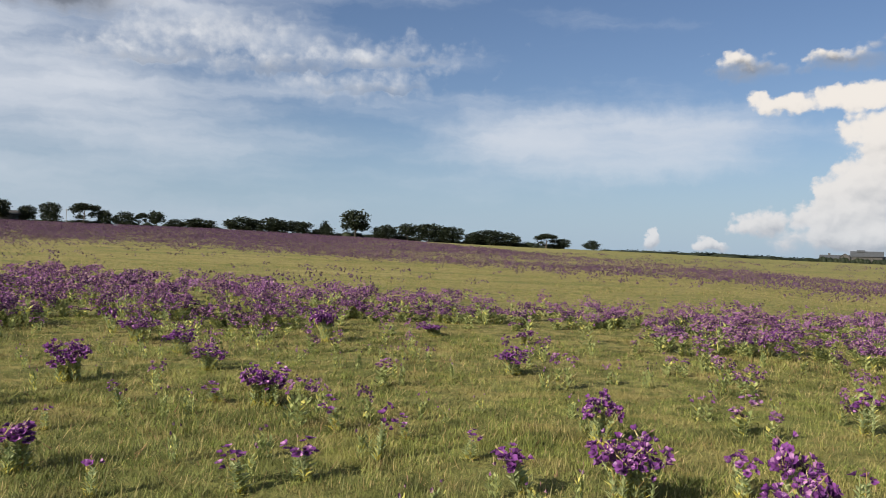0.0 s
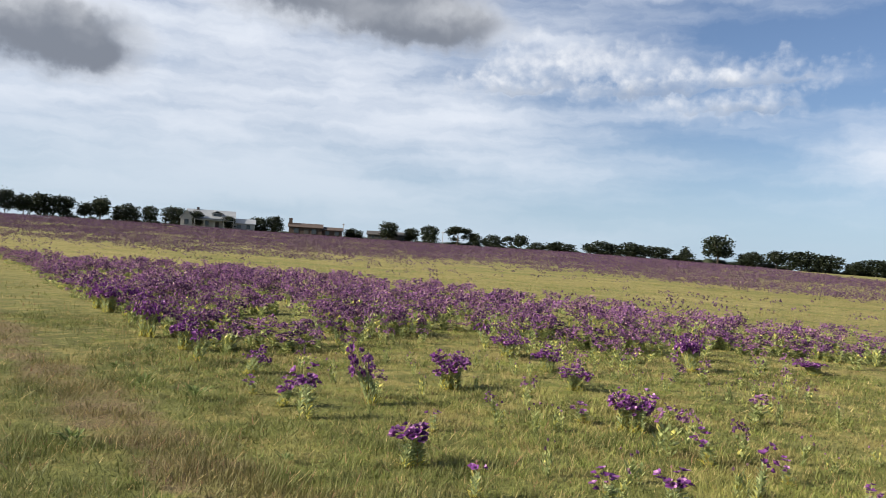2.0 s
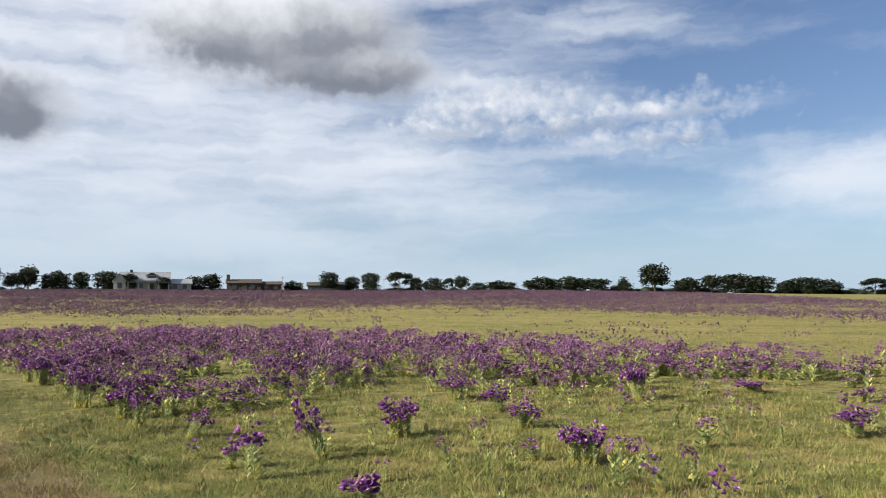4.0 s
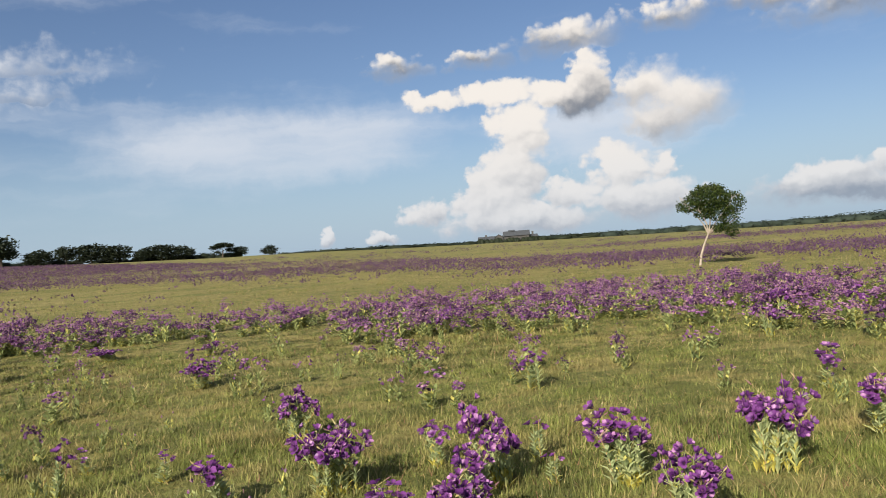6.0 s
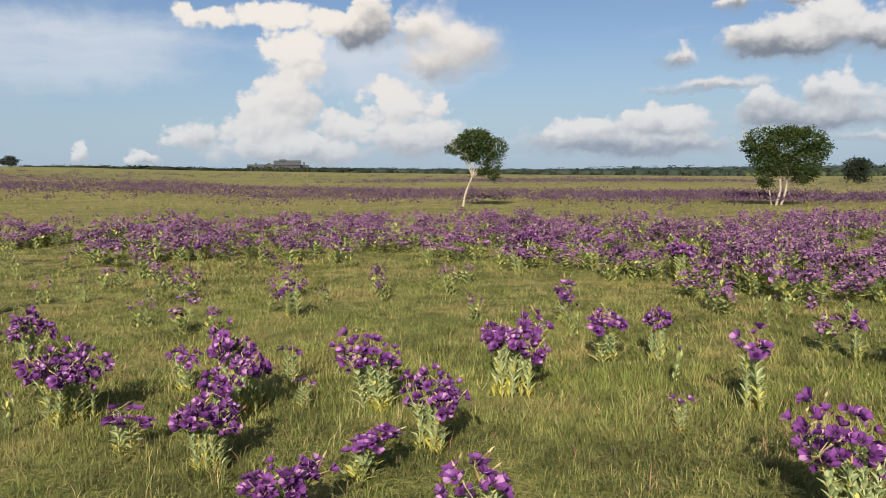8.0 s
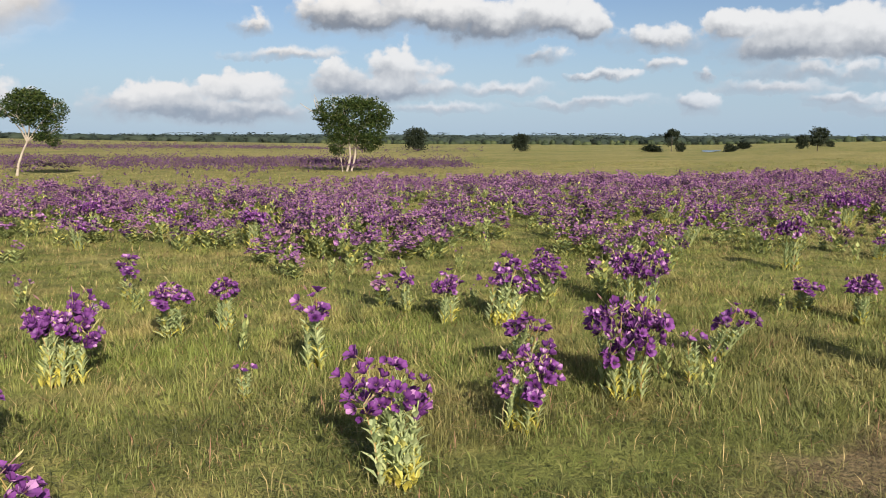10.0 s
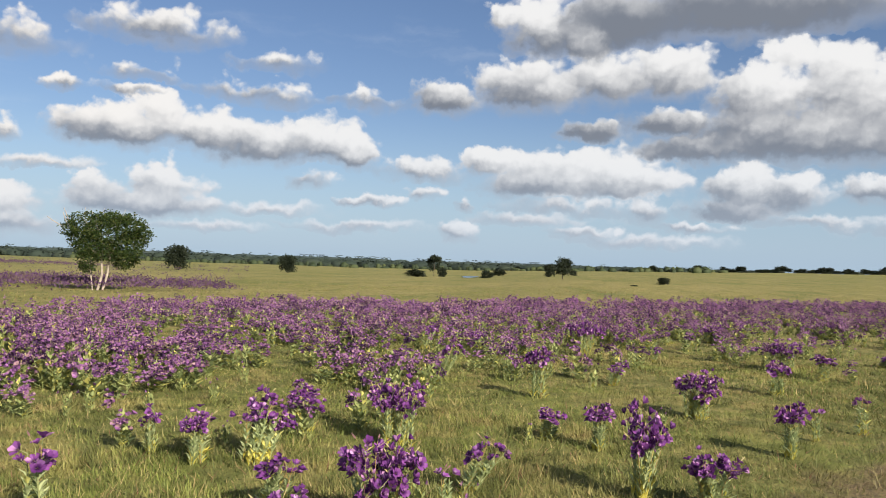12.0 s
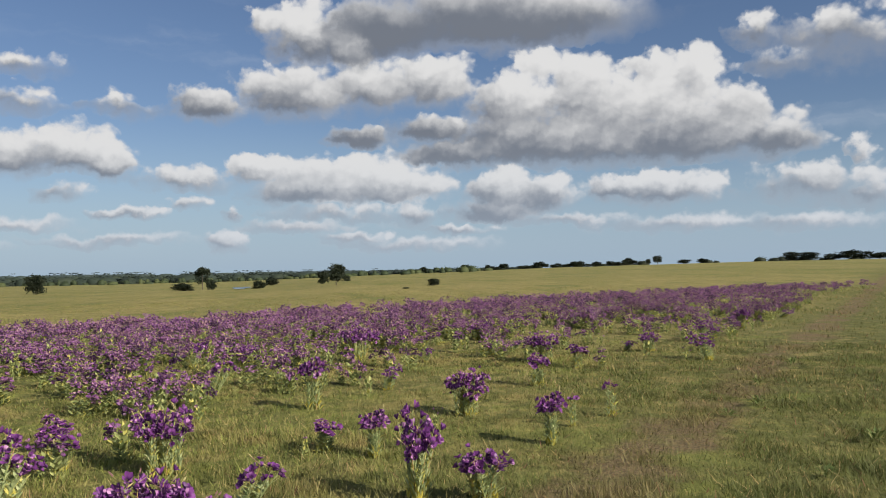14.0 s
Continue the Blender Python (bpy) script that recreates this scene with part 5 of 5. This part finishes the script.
RIGHT_ROW = [(120.7, 262, 3.9, 3.1), (121.7, 260, 5.3, 3.2), (123.1, 258, 4.9, 2.3), (124.3, 256, 7.9, 3.2), (125.7, 256, 6.1, 2.2), (126.9, 256, 6.1, 2.8), (111.8, 282, 1.5, 2.1), (112.4, 279, 2.7, 3.1), (114.1, 274, 4.1, 1.9), (115.3, 272, 3.4, 2), (99.4, 353, 3.9, 3.1), (96.5, 370, 3, 3), (100.9, 337, 2.2, 2.4), (101.2, 336, 1.9, 2.0), (101.5, 336, 3.1, 1.8), (101.9, 338, 2.2, 2.5), (102.1, 336, 3.3, 2.5), (103.2, 325, 3.1, 1.7), (103.6, 327, 3.2, 1.6), (104.0, 330, 2.9, 1.8), (104.3, 330, 2.2, 2.5), (104.6, 326, 2.3, 2.5), (104.9, 326, 2.5, 2.0), (105.4, 308, 2.3, 1.6), (105.7, 316, 3.4, 2.1), (106.2, 311, 2.3, 1.6), (106.6, 315, 2.8, 1.8), (106.9, 313, 3.0, 2.3), (107.3, 308, 2.3, 2.3), (107.6, 302, 2.7, 1.6), (108.1, 299, 2.3, 1.6), (108.4, 303, 3.2, 2.4), (109.2, 292, 1.8, 1.9), (109.4, 289, 2.8, 1.9), (109.8, 290, 2.5, 1.8), (110.2, 288, 2.1, 1.9), (110.5, 293, 2.4, 2.7), (110.8, 291, 2.5, 2.0)]
VALLEY = [(64.4, 108, 2.5, 2.7), (71.6, 116, 2.3, 2.2), (80.4, 116, 2.6, 1.2), (82.2, 119, 1.2, 1.3), (85.3, 112, 1.6, 1.1), (86.1, 141, 2.1, 1.4), (89.6, 118, 1.6, 1.7), (91.2, 133, 1.0, 0.8), (97.2, 77, 1.0, 0.85), (95.3, 67, 0.5, 0.25), (81.6, 127, 2.0, 2.7), (90.5, 97, 1.9, 2.2)]
rnd = random.Random(61)
for group, rows in (("trees along the ridge", LEFT_ROW + MIDDLE_ROW), ("trees on the eastern rise", RIGHT_ROW), ("bushes in the valley", VALLEY)):
    for n, (bearing, r, wide, tall) in enumerate(rows):
        low = tall < 0.75 * wide
        model = FAR_MODELS[6 if bearing == -8.2 else 3 if bearing in (7.1, 81.6, -20.1, -23.6) else rnd.choice((2, 4, 5)) if low or group.startswith("bushes") and n < 10 else rnd.choice((0, 1, 7, 5))]
        x, y = polar(bearing, r)
        made = copy_thing(model, Matrix.Translation((x, y, float(ground_z(x, y)) - 0.08)) @ Matrix.Rotation(facing(bearing) + rnd.choice((0.0, math.pi)) + rnd.uniform(-0.5, 0.5), 4, "Z") @ Matrix.Diagonal((wide * rnd.uniform(1.1, 1.35), wide * 1.2, tall * (rnd.uniform(1.02, 1.18) if low else rnd.uniform(1.2, 1.38)) * (0.78 if bearing > 95 else 1.0), 1)))
        bush = group.startswith("bushes")
        tagged(made, ("low dark green bush in the grassy valley" if low else "small rounded green tree in the grassy valley") if bush else "broad low dark green tree on the skyline" if low else "dark green tree with open trunk on the skyline", "bush" if bush and low else "tree", group)
for model in FAR_MODELS:
    for part_ob in (*model.children_recursive, model):
        bpy.data.objects.remove(part_ob)


# far woods behind the fields
def clump(seed):
    """A wood's clump: a lumpy dense heart with leaves over it."""
    rnd = random.Random(seed)
    s = crown_leaves(rnd, [((0, 0, 0.5), (0.5, 0.5, 0.5)), ((0.3, 0.1, 0.35), (0.4, 0.4, 0.35)), ((-0.3, -0.1, 0.4), (0.35, 0.35, 0.4))], 84, 0.08)
    rings = [(0.44, 0.0), (0.48, 0.3), (0.38, 0.62), (0.18, 0.82)]
    verts = [(rad * rnd.uniform(0.85, 1.1) * math.cos(k * math.pi / 4), rad * rnd.uniform(0.85, 1.1) * math.sin(k * math.pi / 4), z) for rad, z in rings for k in range(8)]
    s.add(verts + [(0, 0, 0.86)], [(8 * n + k, 8 * n + (k + 1) % 8, 8 * n + 8 + (k + 1) % 8, 8 * n + 8 + k) for n in range(3) for k in range(8)] + [(24 + k, 24 + (k + 1) % 8, 32) for k in range(8)])
    return s.arrays()


rng = np.random.default_rng(77)
wood_spots = []
for n in range(1000):
    bearing = rng.uniform(11, 104)
    depth = rng.uniform(0, 1)
    rim = np.interp(bearing, BEARINGS, RIM_FAR)
    r = rim + 2 + depth * 190
    x, y = polar(bearing, r)
    top = 1.4 + r * math.tan(radians(np.interp(bearing, [11, 18, 23, 29, 37, 46, 54, 68, 80, 92, 98, 104], [0.72, 0.66, 0.48, 0.46, 0.36, 0.22, 0.22, 0.19, 0.17, 0.16, 0.26, 0.24])))
    z = float(ground_z(x, y))
    tall = max(1.2, (top - z) * rng.uniform(0.78, 1.04))
    wood_spots.append((rng.integers(0, 5), x, y, z - 0.2, rng.uniform(0, 6.28), rng.uniform(7.5, 13.0), tall, 0, 0))
ridge_spots = []
for n in range(330):
    bearing = rng.uniform(42, 103)
    r = np.interp(bearing, BEARINGS, RIM_FAR) + rng.uniform(220, 420)
    x, y = polar(bearing, r)
    top = 1.4 + r * math.tan(radians(np.interp(bearing, [42, 54, 68, 80, 92, 103], [0.2, 0.3, 0.31, 0.27, 0.25, 0.2]))) * rng.uniform(0.93, 1.03)
    z = float(ground_z(x, y))
    ridge_spots.append((rng.integers(0, 5), x, y, z - 0.2, rng.uniform(0, 6.28), rng.uniform(14, 26), top - z, 0, 0))
# the ridge looks hazy only by its bluish leaf colour
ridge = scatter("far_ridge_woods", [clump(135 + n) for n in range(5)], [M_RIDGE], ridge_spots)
tagged(ridge, "wooded ridge on the far horizon, its leaves tinted blue-green for haze", "woods", kind="stuff")
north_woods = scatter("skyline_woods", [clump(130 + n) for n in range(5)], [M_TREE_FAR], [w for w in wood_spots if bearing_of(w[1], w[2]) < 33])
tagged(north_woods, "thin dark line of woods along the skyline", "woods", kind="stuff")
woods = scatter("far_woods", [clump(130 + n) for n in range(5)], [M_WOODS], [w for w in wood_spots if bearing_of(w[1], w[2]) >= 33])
tagged(woods, "distant belt of dark green woods on the horizon", "woods", kind="stuff")
bush_spots = []
for n in range(230):
    bearing = rng.uniform(58, 101)
    r = np.interp(bearing, BEARINGS, RIM_FAR) - 90 * rng.uniform(0, 1) ** 2.2 * (1 if bearing > 64 else 0.2)
    if 78.5 < bearing < 87.5 and r < 380 or noise.noise((bearing * 0.55, r * 0.02, 2.0)) < -0.12:
        continue
    x, y = polar(bearing, r)
    bush_spots.append((rng.integers(0, 5), x, y, float(ground_z(x, y)) - 0.2, rng.uniform(0, 6.28), rng.uniform(2.0, 4.5), rng.uniform(1.2, 2.9), 0, 0))
bushes = scatter("far_bushes", [clump(150 + n) for n in range(5)], [M_BUSH], bush_spots)
tagged(bushes, "light green bushes scattered before the distant woods", "bushes", kind="stuff")
hedge_spots = []
for n in range(380):
    bearing = rng.uniform(86, 128) if n < 60 else rng.uniform(-50, 8)
    r = np.interp(bearing, BEARINGS, RIM_FAR) + rng.uniform(-2, 12)
    x, y = polar(bearing, r)
    hedge_spots.append((rng.integers(0, 5), x, y, float(ground_z(x, y)) - 0.2, rng.uniform(0, 6.28), rng.uniform(2.0, 4.5), rng.uniform(0.8, 1.9), 0, 0))
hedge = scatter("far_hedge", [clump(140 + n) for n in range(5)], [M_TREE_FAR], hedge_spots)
tagged(hedge, "low dark hedge of shrubs along the field's far edge", "hedge", kind="stuff")


# ---- houses on the ridge ----
def box(s, x0, x1, y0, y1, z0, z1, index=0):
    s.add([(x, y, z) for z in (z0, z1) for x, y in ((x0, y0), (x1, y0), (x1, y1), (x0, y1))], [(0, 3, 2, 1), (4, 5, 6, 7), (0, 1, 5, 4), (1, 2, 6, 5), (2, 3, 7, 6), (3, 0, 4, 7)], index)


def part_box(name, parent, m, *size, label=""):
    s = Shape()
    box(s, *size)
    return s.object(name, [m], parent, label)


def gable(name, parent, m, x0, x1, y0, y1, z0, z1, along_x=True, eave=0.4, thick=0.15, label=""):
    """A pitched roof with eaves and thickness."""
    s = Shape()
    x0, x1, y0, y1 = x0 - eave, x1 + eave, y0 - eave, y1 + eave
    if along_x:
        mid = (y0 + y1) / 2
        outer = [(x0, y0, z0), (x1, y0, z0), (x1, mid, z1), (x0, mid, z1), (x1, y1, z0), (x0, y1, z0)]
    else:
        mid = (x0 + x1) / 2
        outer = [(x0, y1, z0), (x0, y0, z0), (mid, y0, z1), (mid, y1, z1), (x1, y0, z0), (x1, y1, z0)]
    low = [(x, y, z - thick) for x, y, z in outer]
    s.add(outer + low, [(0, 1, 2, 3), (3, 2, 4, 5), (7, 6, 9, 8), (8, 9, 11, 10), (0, 6, 7, 1), (5, 4, 10, 11), (1, 7, 8, 2), (2, 8, 10, 4), (3, 9, 6, 0), (5, 11, 9, 3)])
    return s.object(name, [m], parent, label)


def gable_wall(parent, m, x0, x1, y0, y1, z0, z1, peak, along_x=True, label=""):
    s = Shape()
    box(s, x0, x1, y0, y1, z0, z1)
    if along_x:
        mid = (y0 + y1) / 2
        s.add([(x0, y0, z1), (x0, y1, z1), (x0, mid, peak), (x1, y0, z1), (x1, y1, z1), (x1, mid, peak)], [(0, 2, 1), (3, 4, 5)])
    else:
        mid = (x0 + x1) / 2
        s.add([(x0, y0, z1), (x1, y0, z1), (mid, y0, peak), (x0, y1, z1), (x1, y1, z1), (mid, y1, peak)], [(0, 1, 2), (3, 5, 4)])
    return s.object("wall", [m], parent, label)


def window(parent, x, y, z, wide, tall):
    frame_ob = part_box("window", parent, M_FRAME, x - wide / 2, x + wide / 2, y - 0.08, y + 0.02, z, z + tall)
    part_box("pane", frame_ob, M_GLASS, x - wide / 2 + 0.09, x + wide / 2 - 0.09, y - 0.10, y - 0.082, z + 0.09, z + tall - 0.09)


def house_root(name, bearing, r, turn=0.0):
    x, y = polar(bearing, r)
    root = new(name)
    root.matrix_basis = Matrix.Translation((x, y, float(ground_z(x, y)) - 0.1)) @ Matrix.Rotation(facing(bearing) + turn, 4, "Z")
    return root


white_house = house_root("farmhouse", -40.0, 252)
gable_wall(white_house, M_WHITE, -8.0, 5.0, -4, 4, 0, 3.2, 5.6, True, "white painted board walls")
gable("roof", white_house, M_ROOF, -8.0, 5.0, -4, 4, 3.1, 5.7, True, 0.5, label="pale grey metal roof")
gable_wall(white_house, M_WHITE, -9.8, -6.6, -5, 3, 0, 3.0, 5.0, False)
gable("wing_roof", white_house, M_ROOF, -9.8, -6.6, -5, 3, 2.95, 5.1, False, 0.35)
gable_wall(white_house, M_WHITE, 5.0, 11.0, -3, 3, 0, 2.3, 3.6, True)
gable("lean_roof", white_house, M_ROOF, 5.05, 11.0, -3, 3, 2.25, 3.7, True, 0.35)
part_box("dormer", white_house, M_WHITE, -1.2, 1.8, -3.2, -1.0, 3.4, 4.7)
gable("dormer_roof", white_house, M_ROOF, -1.2, 1.8, -3.2, -0.5, 4.65, 5.4, False, 0.2)
window(white_house, 0.3, -3.2, 3.6, 2.2, 0.9)
for wx in (-5.0, -2.6, 3.4):
    window(white_house, wx, -4.0, 0.9, 1.1, 1.5)
window(white_house, -8.2, -5.0, 0.9, 1.2, 1.5)
for wx in (6.5, 9.2):
    window(white_house, wx, -3.0, 0.7, 1.1, 1.2)
part_box("door", white_house, M_FRAME, -0.2, 0.8, -4.08, -4.0, 0.1, 2.2)
part_box("porch_roof", white_house, M_ROOF, -6.2, 5.0, -6.2, -4.0, 2.5, 2.65)
for wx in (-6.0, -3.3, -0.6, 2.1, 4.8):
    part_box("porch_post", white_house, M_WHITE, wx - 0.09, wx + 0.09, -6.1, -5.9, 0, 2.5)
part_box("chimney", white_house, M_BRICK, -5.6, -4.9, -0.4, 0.4, 4.8, 6.3)
tagged(white_house, "white wooden farmhouse with pale metal roof behind trees", "house", "houses along the ridge")

brick_house = house_root("brick_house", -33.4, 253)
part_box("wall", brick_house, M_BRICK, -7.8, 2.0, -4, 4, 0, 2.7, label="brown brick walls")
part_box("wall", brick_house, M_BRICK, 2.0, 8.0, -3.2, 4, 0, 2.3)
gable("roof", brick_house, M_BRICK, -7.8, 2.0, -4, 4, 2.65, 3.9, True, 0.35, label="low brown shingle roof")
gable("wing_roof", brick_house, M_BRICK, 2.05, 8.0, -3.2, 4, 2.25, 3.2, True, 0.35)
part_box("chimney", brick_house, M_BRICK, -7.9, -6.9, -2.0, -1.0, 2.5, 5.2)
for wx in (-5.6, -0.4):
    window(brick_house, wx, -4.0, 0.8, 1.5, 1.4)
for wx in (3.6, 6.4):
    window(brick_house, wx, -3.2, 0.7, 1.3, 1.2)
part_box("door", brick_house, M_FRAME, -3.4, -2.0, -4.08, -4.0, 0, 2.1)
tagged(brick_house, "low brown brick house with chimney on the ridge", "house", "houses along the ridge")

barn = house_root("barn", -28.3, 254)
gable_wall(barn, M_BEIGE, -6.6, 6.6, -4, 4, 0, 2.1, 3.1, True, "beige siding")
gable("roof", barn, M_SHINGLE, -6.6, 6.6, -4, 4, 2.05, 3.2, True, 0.4, label="dark grey low roof")
for wx in (-5.0, -3.0, -1.0, 4.2):
    window(barn, wx, -4.0, 0.7, 0.9, 0.9)
part_box("door", barn, M_FRAME, 1.0, 3.0, -4.08, -4.0, 0, 1.9)
tagged(barn, "long low beige barn with dark roof behind trees", "barn", "houses along the ridge")

mansion = house_root("hill_house", 26.6, 376)
mansion.matrix_basis = mansion.matrix_basis @ Matrix.Diagonal((1.05, 1.0, 0.88, 1.0))
gable_wall(mansion, M_UMBER, -1.5, 9.0, -5, 5, 0, 3.4, 5.6, True, "dark siding")
gable("roof", mansion, M_SLATE, -1.5, 9.0, -5, 5, 3.3, 5.7, True, 0.5, label="dark shingle roof")
gable_wall(mansion, M_UMBER, -12.5, -1.5, -4, 4, 0, 2.2, 3.7, True)
gable("wing_roof", mansion, M_SLATE, -12.5, -1.55, -4, 4, 2.15, 3.8, True, 0.4)
gable_wall(mansion, M_UMBER, -5.6, -2.0, -5, 2, 0, 3.0, 4.4, False)
gable("gable_roof", mansion, M_SLATE, -5.6, -2.0, -5, 2, 2.95, 4.5, False, 0.3)
part_box("chimney", mansion, M_UMBER, 10.3, 11.1, -0.5, 0.5, 2.0, 4.9)
part_box("chimney", mansion, M_UMBER, -9.8, -9.0, -0.5, 0.5, 3.0, 4.6)
gable_wall(mansion, M_UMBER, 9.0, 12.5, -4, 3, 0, 2.2, 3.3, True)
gable("side_roof", mansion, M_SLATE, 9.05, 12.5, -4, 3, 2.15, 3.4, True, 0.3)
part_box("tower", mansion, M_UMBER, 0.6, 2.8, -1.2, 1.2, 4.6, 5.6)
gable("tower_roof", mansion, M_SLATE, 0.6, 2.8, -1.2, 1.2, 5.55, 6.2, True, 0.3)
for wx in (-10.5, -7.5, 0.5, 3.5, 6.5):
    window(mansion, wx, -4.0 if wx < -1.5 else -5.0, 0.8, 1.4, 1.2)
window(mansion, -3.8, -5.0, 0.9, 1.4, 1.3)
tagged(mansion, "large low house with dark roofs among shrubs on the skyline", "house", "houses along the ridge")
house_tree_spots = []
for n in range(60):
    x, y = polar(26.9 + rng.uniform(-2.3, 2.3), 376 + rng.uniform(-8, -4))
    house_tree_spots.append((rng.integers(0, 5), x, y, float(ground_z(x, y)) - 0.2, rng.uniform(0, 6.28), rng.uniform(1.5, 3.2), rng.uniform(1.0, 2.9), 0, 0))
shrubs = scatter("house_shrubs", [clump(150 + n) for n in range(5)], [M_TREE_FAR], house_tree_spots)
tagged(shrubs, "dark shrubs in front of the house on the skyline", "shrubs", kind="stuff")


def pole(bearing, r, tall):
    x, y = polar(bearing, r)
    root = new("utility_pole")
    root.matrix_basis = Matrix.Translation((x, y, float(ground_z(x, y)) - 0.1)) @ Matrix.Rotation(facing(bearing), 4, "Z")
    s = Shape()
    s.tube([(0, 0, 0), (0, 0, tall)], [0.09, 0.07], 8)
    s.object("post", [M_POLE], root)
    part_box("crossbar", root, M_POLE, -0.5, 0.5, -0.05, 0.05, tall - 0.5, tall - 0.38)
    tagged(root, "thin weathered wooden pole beside the houses", "pole", "poles")


pole(-30.9 - 0.6, 254, 4.8)
pole(-24.6, 254, 4.4)


def farm_gate(bearing, r):
    """A pipe gate between two posts, half open beside the road."""
    x, y = polar(bearing, r)
    root = new("farm_gate")
    root.matrix_basis = Matrix.Translation((x, y, float(ground_z(x, y)) - 0.1)) @ Matrix.Rotation(facing(bearing) + 0.5, 4, "Z")
    for side in (-1.5, 1.5):
        s = Shape()
        s.tube([(side, 0, 0), (side, 0, 1.45)], [0.07, 0.06], 8)
        s.object("post", [M_POLE], root)
    for z in (0.35, 0.75, 1.15):
        s = Shape()
        s.tube([(-1.42, 0, z), (1.42, 0, z)], [0.025, 0.025], 6)
        s.object("rail", [M_WHITE], root, "white painted pipe")
    s = Shape()
    s.tube([(-1.4, 0.03, 0.3), (1.4, 0.03, 1.2)], [0.02, 0.02], 6)
    s.object("brace", [M_WHITE], root, "white painted pipe")
    tagged(root, "white pipe farm gate on wooden posts beside the road", "gate")


farm_gate(128.3, 84)
pole(127.7, 110, 3.6)
